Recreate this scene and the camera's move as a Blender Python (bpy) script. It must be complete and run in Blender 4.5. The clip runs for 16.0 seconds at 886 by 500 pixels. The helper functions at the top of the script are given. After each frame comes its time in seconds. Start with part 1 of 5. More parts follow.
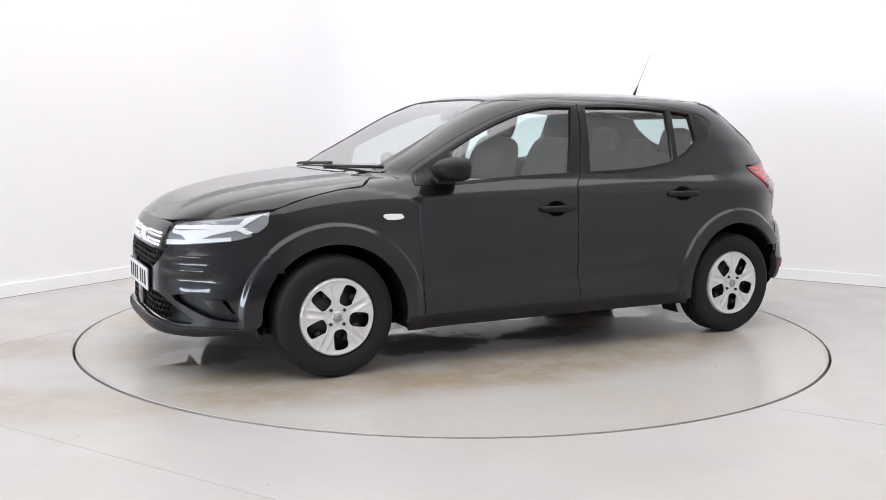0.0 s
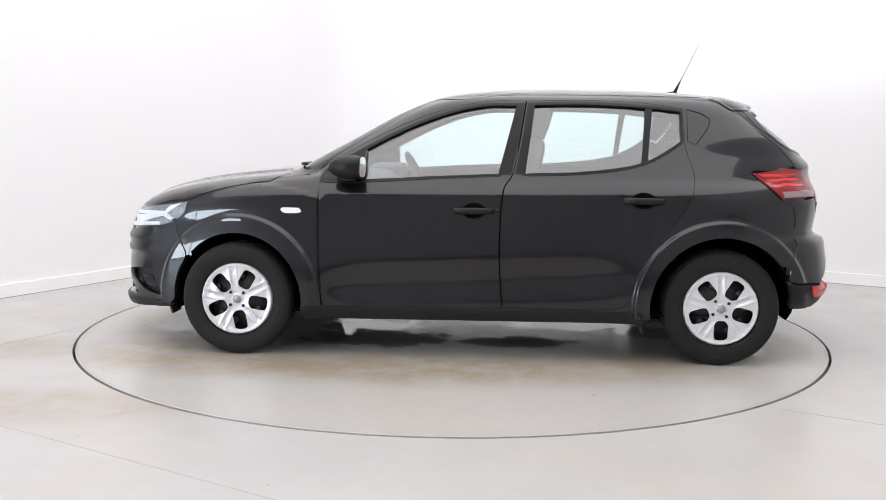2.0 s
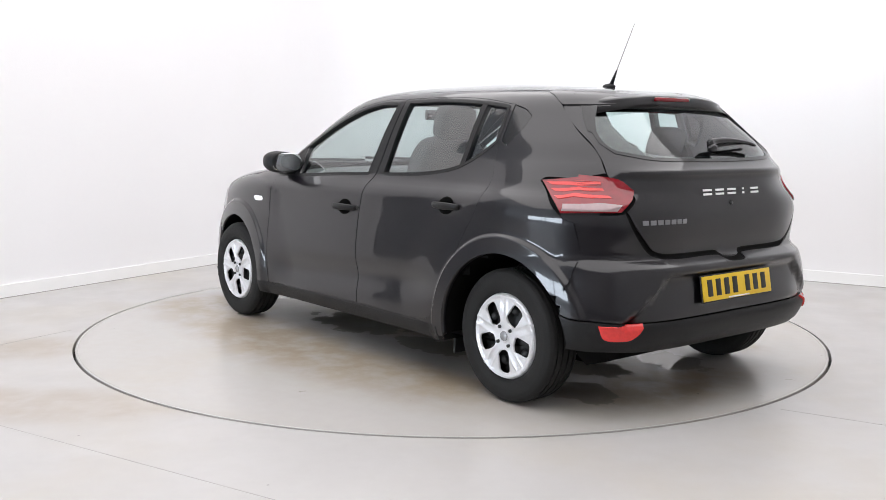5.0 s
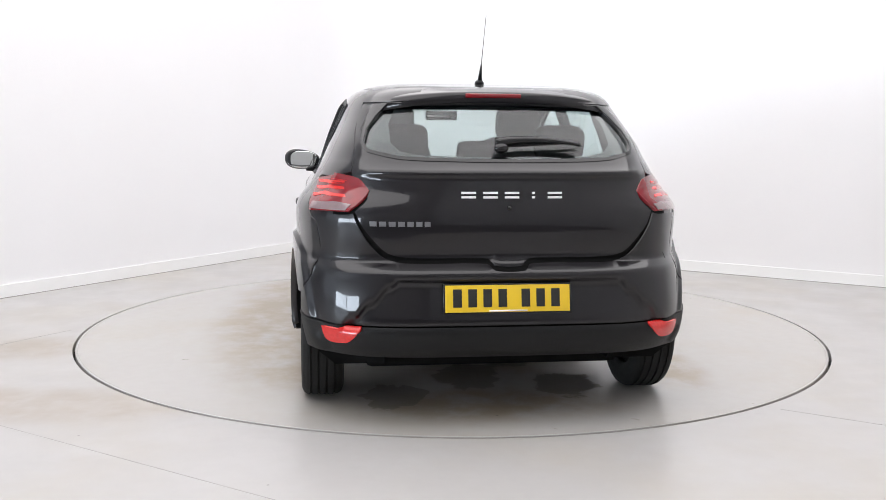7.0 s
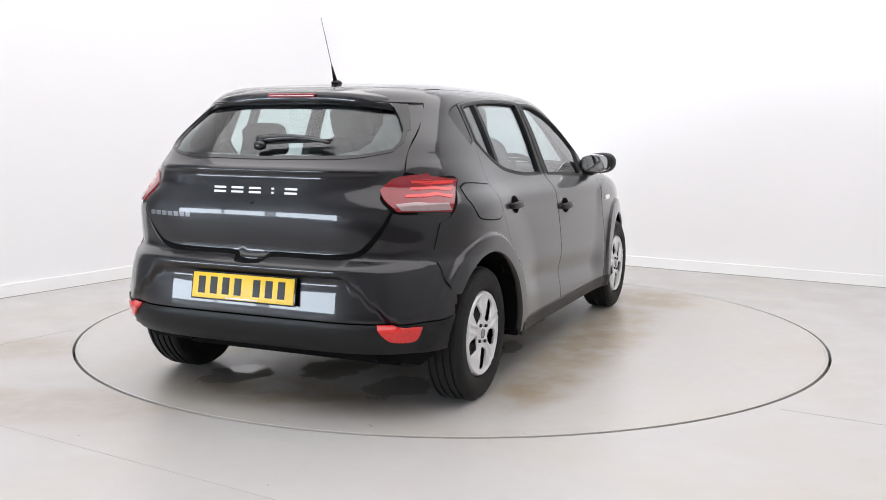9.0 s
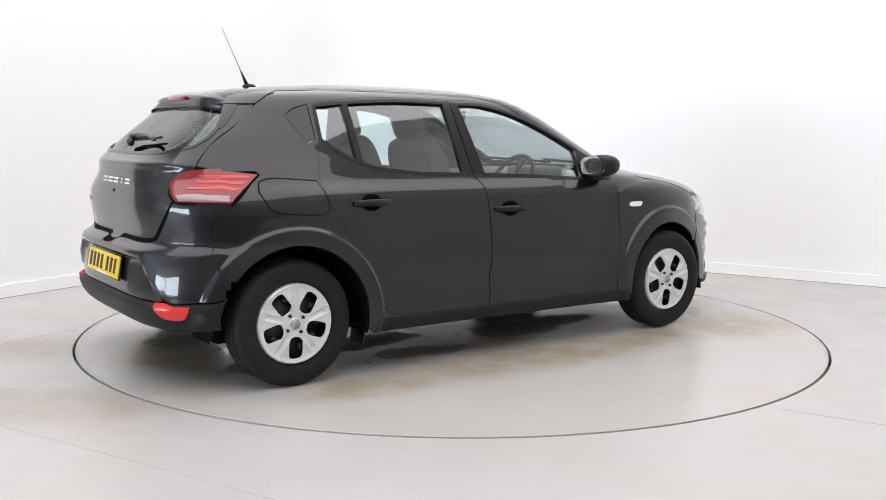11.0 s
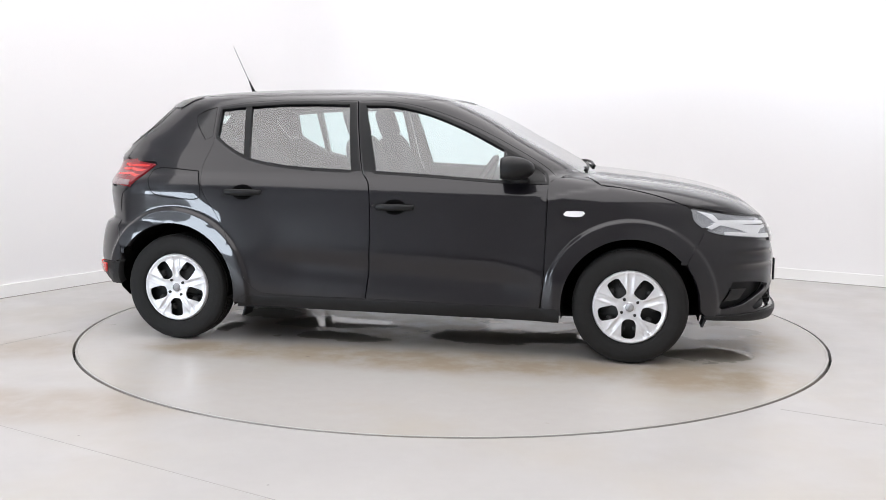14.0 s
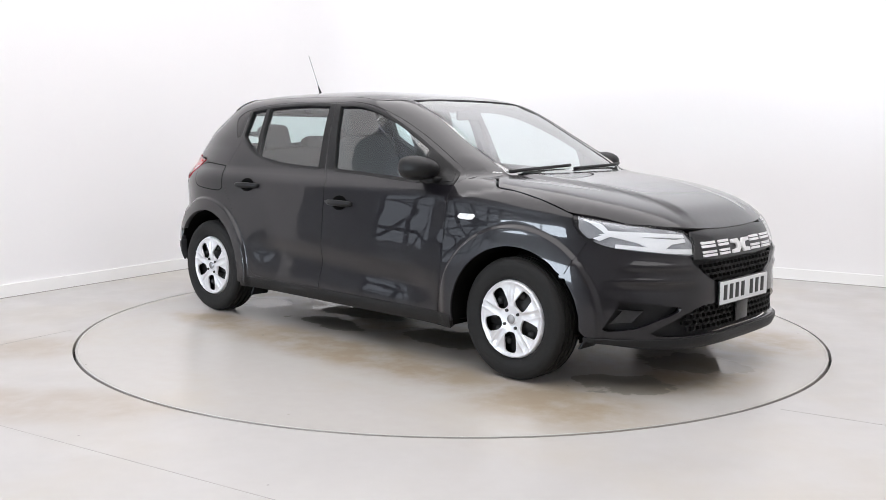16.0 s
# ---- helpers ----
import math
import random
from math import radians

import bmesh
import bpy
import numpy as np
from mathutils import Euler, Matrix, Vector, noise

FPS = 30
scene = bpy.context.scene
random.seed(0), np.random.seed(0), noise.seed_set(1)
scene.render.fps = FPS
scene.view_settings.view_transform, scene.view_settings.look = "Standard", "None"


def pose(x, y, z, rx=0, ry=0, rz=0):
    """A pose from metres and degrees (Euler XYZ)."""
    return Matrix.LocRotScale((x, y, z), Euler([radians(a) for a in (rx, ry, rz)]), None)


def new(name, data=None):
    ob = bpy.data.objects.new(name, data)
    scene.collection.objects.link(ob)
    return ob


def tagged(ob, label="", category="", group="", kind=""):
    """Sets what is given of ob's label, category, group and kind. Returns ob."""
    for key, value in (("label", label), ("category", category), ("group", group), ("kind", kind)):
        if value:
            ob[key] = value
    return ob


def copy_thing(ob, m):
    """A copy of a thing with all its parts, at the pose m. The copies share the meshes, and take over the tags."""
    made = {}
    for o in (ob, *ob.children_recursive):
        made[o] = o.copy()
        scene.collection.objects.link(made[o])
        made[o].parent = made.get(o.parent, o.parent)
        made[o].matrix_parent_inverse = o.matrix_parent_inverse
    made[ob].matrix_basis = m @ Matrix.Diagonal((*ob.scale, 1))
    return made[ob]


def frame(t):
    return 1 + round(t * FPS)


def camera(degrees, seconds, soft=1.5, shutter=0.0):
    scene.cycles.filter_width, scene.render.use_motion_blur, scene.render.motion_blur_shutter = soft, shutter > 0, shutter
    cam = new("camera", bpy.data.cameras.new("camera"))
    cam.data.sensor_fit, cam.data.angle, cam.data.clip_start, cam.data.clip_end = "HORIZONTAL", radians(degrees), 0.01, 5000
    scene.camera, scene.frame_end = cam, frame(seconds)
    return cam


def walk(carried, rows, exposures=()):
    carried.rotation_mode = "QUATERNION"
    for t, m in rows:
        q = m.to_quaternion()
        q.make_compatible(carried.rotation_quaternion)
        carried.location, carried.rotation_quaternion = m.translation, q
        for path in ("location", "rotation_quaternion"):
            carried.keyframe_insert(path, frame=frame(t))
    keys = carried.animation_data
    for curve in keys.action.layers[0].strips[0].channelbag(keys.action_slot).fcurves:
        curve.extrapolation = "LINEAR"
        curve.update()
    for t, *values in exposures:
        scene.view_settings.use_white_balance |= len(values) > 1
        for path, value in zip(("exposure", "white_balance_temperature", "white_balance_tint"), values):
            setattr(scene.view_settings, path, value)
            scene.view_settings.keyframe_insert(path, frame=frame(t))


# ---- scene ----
cam = camera(49.9, 16.0, soft=0.85)
# a still camera on a tripod beside the turntable
EYE = pose(0.0, -5.976, 1.236, 90 - 7.199, 0, 0.525) @ pose(0, 0, 0, 0, 0, 0.507)
walk(cam, [(0.0, EYE), (16.0, EYE)])

# ---- light ----
scene.view_settings.exposure = 0.0
world = bpy.data.worlds.new("studio_world")
scene.world = world
world.use_nodes = True
world.node_tree.nodes["Background"].inputs[0].default_value = (0.9, 0.95, 1.0, 1)
world.node_tree.nodes["Background"].inputs[1].default_value = 0.05
CEILING_LIGHT = 2.7
DOOR_LIGHT = 20.0


# ---- materials ----
def material(name, color, rough=0.5, metal=0.0, coat=0.0, spec=0.5, bump=0.0, bump_scale=60.0, vary=0.0, vary_scale=4.0,
             rough_vary=0.0, coat_rough=0.03):
    m = bpy.data.materials.new(name)
    m.use_nodes = True
    nt = m.node_tree
    b = nt.nodes["Principled BSDF"]
    b.inputs["Base Color"].default_value = (*color, 1)
    b.inputs["Roughness"].default_value = rough
    b.inputs["Metallic"].default_value = metal
    b.inputs["Coat Weight"].default_value = coat
    b.inputs["Coat Roughness"].default_value = coat_rough
    b.inputs["Coat IOR"].default_value = 1.43
    b.inputs["Specular IOR Level"].default_value = spec
    co = nt.nodes.new("ShaderNodeTexCoord")
    if vary or rough_vary:
        n = nt.nodes.new("ShaderNodeTexNoise")
        n.inputs["Scale"].default_value = vary_scale
        n.inputs["Detail"].default_value = 6
        nt.links.new(co.outputs["Object"], n.inputs["Vector"])
        if vary:
            mix = nt.nodes.new("ShaderNodeMix")
            mix.data_type = "RGBA"
            mix.inputs[6].default_value = (*[c * (1 - vary) for c in color], 1)
            mix.inputs[7].default_value = (*[min(1, c * (1 + vary)) for c in color], 1)
            nt.links.new(n.outputs["Fac"], mix.inputs[0])
            nt.links.new(mix.outputs[2], b.inputs["Base Color"])
        if rough_vary:
            mr = nt.nodes.new("ShaderNodeMapRange")
            mr.inputs["To Min"].default_value = max(0.0, rough - rough_vary)
            mr.inputs["To Max"].default_value = rough + rough_vary
            nt.links.new(n.outputs["Fac"], mr.inputs["Value"])
            nt.links.new(mr.outputs[0], b.inputs["Roughness"])
    if bump:
        n2 = nt.nodes.new("ShaderNodeTexNoise")
        n2.inputs["Scale"].default_value = bump_scale
        n2.inputs["Detail"].default_value = 4
        nt.links.new(co.outputs["Object"], n2.inputs["Vector"])
        bp = nt.nodes.new("ShaderNodeBump")
        bp.inputs["Strength"].default_value = bump
        bp.inputs["Distance"].default_value = 0.01
        nt.links.new(n2.outputs["Fac"], bp.inputs["Height"])
        nt.links.new(bp.outputs[0], b.inputs["Normal"])
    return m


def glowing(name, color, strength):
    m = bpy.data.materials.new(name)
    m.use_nodes = True
    nt = m.node_tree
    nt.nodes.remove(nt.nodes["Principled BSDF"])
    e = nt.nodes.new("ShaderNodeEmission")
    e.inputs[0].default_value = (*color, 1)
    e.inputs[1].default_value = strength
    nt.links.new(e.outputs[0], nt.nodes["Material Output"].inputs[0])
    return m


def glazing(name, tint, rough=0.0, power=4.0, floor=0.1):
    """Thin tinted glass: clear where seen square on, glossy at a slant."""
    m = bpy.data.materials.new(name)
    m.use_nodes = True
    nt = m.node_tree
    nt.nodes.remove(nt.nodes["Principled BSDF"])
    tr = nt.nodes.new("ShaderNodeBsdfTransparent")
    tr.inputs[0].default_value = (*tint, 1)
    gl = nt.nodes.new("ShaderNodeBsdfGlossy")
    gl.inputs["Roughness"].default_value = rough
    lw = nt.nodes.new("ShaderNodeLayerWeight")
    lw.inputs[0].default_value = 0.5
    pw = nt.nodes.new("ShaderNodeMath")
    pw.operation, pw.inputs[1].default_value = "POWER", power
    nt.links.new(lw.outputs["Facing"], pw.inputs[0])
    fr = nt.nodes.new("ShaderNodeMath")
    fr.operation, fr.inputs[1].default_value, fr.inputs[2].default_value = "MULTIPLY_ADD", 0.9, floor
    nt.links.new(pw.outputs[0], fr.inputs[0])
    mx = nt.nodes.new("ShaderNodeMixShader")
    nt.links.new(fr.outputs[0], mx.inputs[0])
    nt.links.new(tr.outputs[0], mx.inputs[1])
    nt.links.new(gl.outputs[0], mx.inputs[2])
    nt.links.new(mx.outputs[0], nt.nodes["Material Output"].inputs[0])
    return m


M_PAINT = material("black_paint", (0.0052, 0.0044, 0.0062), 0.34, 0.0, 1.0, 0.2, vary=0.15, vary_scale=300, coat_rough=0.01)
M_WALL = material("white_wall_paint", (0.87, 0.865, 0.872), 0.6, bump=0.05, bump_scale=120, vary=0.015, vary_scale=1.2)
M_SKIRT = material("white_gloss_paint", (0.88, 0.88, 0.87), 0.35, vary=0.02, vary_scale=3)


def stained(name, color, rough, spots, stain=(0.30, 0.225, 0.14), strength=0.6, wet=()):
    """Painted concrete with grain, mottling, scuffs, soft brown stains and wet places. spots, wet: (x, y, half length, half width) of each patch."""
    m = material(name, color, rough, vary=0.035, vary_scale=14)
    nt = m.node_tree
    b = nt.nodes["Principled BSDF"]
    co = nt.nodes.new("ShaderNodeTexCoord")

    def noise_of(scale, detail=5, rough_=0.55):
        n = nt.nodes.new("ShaderNodeTexNoise")
        n.inputs["Scale"].default_value = scale
        n.inputs["Detail"].default_value = detail
        n.inputs["Roughness"].default_value = rough_
        nt.links.new(co.outputs["Object"], n.inputs["Vector"])
        return n

    def ramp(value, a0, a1, b0=0.0, b1=1.0):
        mr = nt.nodes.new("ShaderNodeMapRange")
        mr.interpolation_type = "SMOOTHSTEP"
        mr.inputs["From Min"].default_value, mr.inputs["From Max"].default_value = a0, a1
        mr.inputs["To Min"].default_value, mr.inputs["To Max"].default_value = b0, b1
        nt.links.new(value, mr.inputs["Value"])
        return mr.outputs[0]

    def maths(op, u, v):
        k = nt.nodes.new("ShaderNodeMath")
        k.operation = op
        for i, w in enumerate((u, v)):
            if isinstance(w, float):
                k.inputs[i].default_value = w
            else:
                nt.links.new(w, k.inputs[i])
        return k.outputs[0]

    def blend(fac, base, tone):
        mix = nt.nodes.new("ShaderNodeMix")
        mix.data_type = "RGBA"
        mix.inputs[7].default_value = (*tone, 1)
        nt.links.new(fac, mix.inputs[0])
        nt.links.new(base, mix.inputs[6])
        return mix.outputs[2]

    shift = nt.nodes.new("ShaderNodeMix")
    shift.data_type = "VECTOR"
    shift.inputs[0].default_value = 0.16
    nt.links.new(co.outputs["Object"], shift.inputs[4])
    nt.links.new(noise_of(2.6).outputs["Color"], shift.inputs[5])

    def patches(rows, edge):
        total = None
        for x, y, a, w in rows:
            mp = nt.nodes.new("ShaderNodeMapping")
            mp.vector_type = "TEXTURE"
            mp.inputs["Location"].default_value = (x * 0.84 + 0.08, y * 0.84 + 0.08, 0)
            mp.inputs["Scale"].default_value = (a, w, 10)
            nt.links.new(shift.outputs[1], mp.inputs["Vector"])
            ln = nt.nodes.new("ShaderNodeVectorMath")
            ln.operation = "LENGTH"
            nt.links.new(mp.outputs[0], ln.inputs[0])
            one = ramp(ln.outputs["Value"], 1.15, edge)
            total = one if total is None else maths("MAXIMUM", total, one)
        return total

    tone = b.inputs["Base Color"].links[0].from_socket
    # broad mottling: warmer and paler clouds
    tone = blend(ramp(noise_of(0.9, 7, 0.6).outputs["Fac"], 0.42, 0.68, 0.0, 0.45), tone, (color[0] * 0.97, color[1] * 0.91, color[2] * 0.79))
    tone = blend(ramp(noise_of(2.3, 8, 0.65).outputs["Fac"], 0.55, 0.75, 0.0, 0.35), tone, (color[0] * 1.1, color[1] * 1.11, color[2] * 1.13))
    fade = ramp(noise_of(4.0, 8, 0.6).outputs["Fac"], 0.3, 0.62, strength * 0.4, strength)
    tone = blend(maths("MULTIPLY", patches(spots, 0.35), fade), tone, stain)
    # dark specks and scuffs
    speck = nt.nodes.new("ShaderNodeTexVoronoi")
    speck.inputs["Scale"].default_value = 3.1
    nt.links.new(co.outputs["Object"], speck.inputs["Vector"])
    tone = blend(ramp(speck.outputs["Distance"], 0.012, 0.022, 0.5, 0.0), tone, (0.12, 0.11, 0.10))
    if wet:
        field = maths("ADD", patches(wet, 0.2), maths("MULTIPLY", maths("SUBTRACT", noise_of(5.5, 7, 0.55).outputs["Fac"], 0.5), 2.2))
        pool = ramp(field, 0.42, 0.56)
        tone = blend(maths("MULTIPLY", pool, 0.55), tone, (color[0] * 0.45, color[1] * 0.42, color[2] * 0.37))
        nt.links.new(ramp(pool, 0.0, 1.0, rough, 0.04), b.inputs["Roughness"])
    else:
        nt.links.new(ramp(noise_of(3.0, 6).outputs["Fac"], 0.3, 0.7, rough - 0.06, rough + 0.06), b.inputs["Roughness"])
    nt.links.new(tone, b.inputs["Base Color"])
    return m


M_FLOOR = stained("painted_floor", (0.465, 0.452, 0.44), 0.34, [(-2.0, -1.86, 0.85, 0.3), (-1.55, -1.87, 0.42, 0.2), (-2.35, -0.75, 0.3, 0.3)], strength=0.5)
# the last brown patch is car-sized and darkens the floor beneath it
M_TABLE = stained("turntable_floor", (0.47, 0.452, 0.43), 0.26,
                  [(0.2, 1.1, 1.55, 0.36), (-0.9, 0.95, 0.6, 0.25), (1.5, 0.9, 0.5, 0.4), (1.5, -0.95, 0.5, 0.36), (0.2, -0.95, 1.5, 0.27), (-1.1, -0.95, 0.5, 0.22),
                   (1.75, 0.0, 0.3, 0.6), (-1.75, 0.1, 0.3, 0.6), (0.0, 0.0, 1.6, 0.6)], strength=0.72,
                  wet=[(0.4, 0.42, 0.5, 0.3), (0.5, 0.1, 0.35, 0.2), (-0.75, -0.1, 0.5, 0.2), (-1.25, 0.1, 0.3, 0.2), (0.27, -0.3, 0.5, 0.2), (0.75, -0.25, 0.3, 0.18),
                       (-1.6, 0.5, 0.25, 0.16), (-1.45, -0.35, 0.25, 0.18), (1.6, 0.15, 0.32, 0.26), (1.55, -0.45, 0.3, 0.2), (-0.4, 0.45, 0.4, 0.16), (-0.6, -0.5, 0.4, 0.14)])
M_JOINT = material("dark_floor_joint", (0.4, 0.385, 0.365), 0.7, vary=0.3, vary_scale=8)
M_GAP = material("dark_gap", (0.02, 0.018, 0.016), 0.8, vary=0.3, vary_scale=20)
M_SIDE = material("grey_unseen_wall_paint", (0.55, 0.545, 0.54), 0.7, vary=0.05, vary_scale=0.8)
M_DARKFLOOR = material("dark_unseen_concrete", (0.075, 0.073, 0.072), 0.55, vary=0.25, vary_scale=2.5, bump=0.1, bump_scale=40)
M_HALL = material("hall_wall_paint", (0.58, 0.57, 0.56), 0.8, vary=0.1, vary_scale=0.7)
M_TYRE = material("tyre_rubber", (0.008, 0.0077, 0.0074), 0.75, spec=0.35, vary=0.25, vary_scale=30, bump=0.2, bump_scale=150)
M_LIGHT = glowing("ceiling_diffuser_glow", (1.0, 0.975, 0.99), CEILING_LIGHT)
M_SKYPANE = glowing("sky_pane_glow", (0.8, 0.88, 1.0), 1.6)
M_HALLBAR = material("dark_hall_steel", (0.03, 0.03, 0.035), 0.6, vary=0.2, vary_scale=5)
M_DAY = glowing("daylight_glow", (0.78, 0.88, 1.0), DOOR_LIGHT)


# ---- building helpers ----
def finish(ob, bm, mat, smooth=True):
    bm.normal_update()
    if smooth:
        for f in bm.faces:
            f.smooth = True
    bm.to_mesh(ob.data)
    bm.free()
    for mm in (mat if isinstance(mat, (list, tuple)) else [mat]):
        ob.data.materials.append(mm)
    return ob


def part(name, bm, mat, parent=None, label="", smooth=True):
    ob = new(name, bpy.data.meshes.new(name))
    finish(ob, bm, mat, smooth)
    if parent is not None:
        ob.parent = parent
    if label:
        ob["label"] = label
    return ob


def add_box(bm, cx, cy, cz, sx, sy, sz, m=None, bevel=0.0):
    r = bmesh.ops.create_cube(bm, size=1.0, matrix=Matrix.Translation((cx, cy, cz)) @ Matrix.Diagonal((sx, sy, sz, 1)))
    vs = r["verts"]
    if bevel:
        es = list({e for v in vs for e in v.link_edges})
        out = bmesh.ops.bevel(bm, geom=es, offset=bevel, segments=2, affect="EDGES", profile=0.6)
        vs = list({v for f in out["faces"] for v in f.verts} | {v for v in vs if v.is_valid})
    if m is not None:
        bmesh.ops.transform(bm, matrix=m, verts=vs)
    return vs


# ---- the room ----
CORNER = Vector((-1.106, 4.402, 0))
DIR_L = Vector((-0.509, -0.861, 0)).normalized()
DIR_R = Vector((0.861, -0.509, 0)).normalized()
ROOM_H = 4.6
RING = 2.247


def wall_path():
    """The foot of the studio wall: along one side, round a coved corner, along the other."""
    r = 0.7
    pts = [CORNER + DIR_L * 5.2]
    a, b = CORNER + DIR_L * r, CORNER + DIR_R * r
    for i in range(13):
        t = i / 12
        pts.append(a * (1 - t) ** 2 + CORNER * 2 * t * (1 - t) + b * t * t)
    pts.append(CORNER + DIR_R * 8.0)
    return pts


def ribbon(name, pts, z0, z1, depth, mat, label, category="wall"):
    bm = bmesh.new()
    cols = []
    for i, p in enumerate(pts):
        d = (pts[min(i + 1, len(pts) - 1)] - pts[max(i - 1, 0)]).normalized()
        nrm = Vector((-d.y, d.x, 0))
        if nrm.dot(Vector((0.3, 0, 0)) - p) < 0:
            nrm = -nrm
        q = p + nrm * depth
        cols.append([bm.verts.new((p.x, p.y, z0)), bm.verts.new((q.x, q.y, z0)),
                     bm.verts.new((q.x, q.y, z1)), bm.verts.new((p.x, p.y, z1))])
    for a, b in zip(cols, cols[1:]):
        for k in range(4):
            bm.faces.new((a[k], a[(k + 1) % 4], b[(k + 1) % 4], b[k]))
    bm.faces.new(cols[0][::-1])
    bm.faces.new(cols[-1])
    bmesh.ops.recalc_face_normals(bm, faces=bm.faces)
    ob = part(name, bm, mat)
    ob.data.set_sharp_from_angle(angle=radians(40))
    return tagged(ob, label, category, kind="structure")


def build_room():
    path = wall_path()
    ribbon("wall_studio", path, -0.02, ROOM_H, -0.15, M_WALL, "smooth white painted studio wall with coved corner")
    ribbon("baseboard", path, 0.0, 0.095, 0.014, M_SKIRT, "white painted skirting board along the studio wall", "skirting")
    ribbon("trim", path, -0.002, 0.004, 0.017, M_JOINT, "thin dark gap under the skirting board", "trim")
    # unseen wall, added so the car's sides reflect a mid grey
    ribbon("wall_unseen", [CORNER + DIR_R * 8.02 + DIR_L * t for t in (-0.1, 4.7, 9.5)], 0.0, ROOM_H, -0.15, M_SIDE, "plain grey unseen wall added beside the camera to tone the car's reflections")
    bm = bmesh.new()
    n, far = 160, 13.0
    ring = [bm.verts.new(((RING + 0.009) * math.cos(2 * math.pi * i / n), (RING + 0.009) * math.sin(2 * math.pi * i / n), 0)) for i in range(n)]
    low = [bm.verts.new((v.co.x, v.co.y, -0.05)) for v in ring]
    out = []
    for i in range(n):
        c, s = math.cos(2 * math.pi * i / n), math.sin(2 * math.pi * i / n)
        k = far / max(abs(c), abs(s))
        out.append(bm.verts.new((c * k, s * k, 0)))
    for i in range(n):
        j = (i + 1) % n
        bm.faces.new((ring[i], out[i], out[j], ring[j]))
        bm.faces.new((low[i], ring[i], ring[j], low[j]))
    ground = tagged(part("floor", bm, M_FLOOR, smooth=False), "pale grey painted concrete studio floor with faint stains", "floor", kind="structure")
    ground.location.z = -0.0015
    # hairline joints between the floor slabs
    for (x0, y0), (x1, y1), w in (((-2.42, -1.83), (-0.2, -3.145), .0035), ((1.49, -1.79), (4.1, -3.34), .003), ((-2.325, -0.28), (-3.15, -1.68), .003)):
        bm = bmesh.new()
        d = Vector((x1 - x0, y1 - y0, 0))
        add_box(bm, 0, 0, 0.0004, d.length, w, 0.0012, pose((x0 + x1) / 2, (y0 + y1) / 2, 0, 0, 0, math.degrees(math.atan2(d.y, d.x))))
        part("floor_joint", bm, M_JOINT, ground, smooth=False)
    bm = bmesh.new()
    bmesh.ops.create_circle(bm, cap_ends=True, segments=160, radius=RING + 0.05, matrix=Matrix.Translation((0, 0, -0.05)))
    tagged(part("turntable_pit", bm, M_GAP, smooth=False), "dark gap under the turntable edge", "pit", kind="structure")
    bm = bmesh.new()
    add_box(bm, 0, 0, ROOM_H + 0.1, 26, 26, 0.2)
    tagged(part("ceiling", bm, M_WALL, smooth=False), "white painted studio ceiling", "ceiling", kind="structure")
    bm = bmesh.new()
    p0 = CORNER + DIR_L * 0.7 + DIR_R * 0.4
    quad = [p0, p0 + DIR_R * 6.8, p0 + DIR_R * 6.8 + DIR_L * 8.6, p0 + DIR_L * 8.6]
    lowq = [bm.verts.new((p.x, p.y, ROOM_H - 0.25)) for p in quad]
    topq = [bm.verts.new((p.x, p.y, ROOM_H - 0.17)) for p in quad]
    bm.faces.new(lowq), bm.faces.new(topq[::-1])
    for i in range(4):
        bm.faces.new((lowq[i], topq[i], topq[(i + 1) % 4], lowq[(i + 1) % 4]))
    tagged(part("ceiling_light", bm, M_LIGHT, smooth=False), "large white diffuser light hung under the ceiling", "ceiling light")
    # unseen dark slab, added to darken what the lower doors reflect
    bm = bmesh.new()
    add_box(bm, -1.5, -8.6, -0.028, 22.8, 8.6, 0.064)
    tagged(part("floor_unseen", bm, M_DARKFLOOR, smooth=False), "unseen dark grey concrete floor added behind the camera to darken the car's reflections", "floor", kind="structure")
    # the hall behind the camera, with one low daylit doorway
    bm = bmesh.new()
    for cx, cy, sx, sy in ((0, 12, 26, 0.2), (-13, 1.5, 0.2, 21), (10, 1.5, 0.2, 21), (-12.2, -9, 1.6, 0.2), (1.9, -9, 16.2, 0.2)):
        add_box(bm, cx, cy, ROOM_H / 2, sx, sy, ROOM_H)
    add_box(bm, -8.8, -9, 3.1, 5.2, 0.2, 3.0)
    tagged(part("wall_hall", bm, M_HALL, smooth=False), "pale grey hall wall behind the studio", "wall", kind="structure")
    bm = bmesh.new()
    add_box(bm, -12.87, -3.2, 2.3, 0.02, 4.4, 3.4)
    win = tagged(part("window_1", bm, M_SKYPANE, smooth=False), "tall hall window with dark steel bars", "window", kind="structure")
    for i in range(6):
        bm = bmesh.new()
        add_box(bm, -12.82, -5.33 + 0.85 * i, 2.3, 0.08, 0.14, 3.4)
        part("window_bar", bm, M_HALLBAR, win, smooth=False)
    for i in range(3):
        bm = bmesh.new()
        add_box(bm, 0, 0, 0, 0.08, 0.12, 3.6, pose(-12.76, -4.2 + 1.0 * i, 2.3, (35, -35)[i % 2]))
        part("window_brace", bm, M_HALLBAR, win, smooth=False)
    for z in (1.3, 2.9):
        bm = bmesh.new()
        add_box(bm, -12.79, -3.2, z, 0.08, 4.4, 0.16)
        part("window_rail", bm, M_HALLBAR, win, smooth=False)
    bm = bmesh.new()
    add_box(bm, -8.8, -9.2, 0.8, 5.4, 0.02, 1.6)
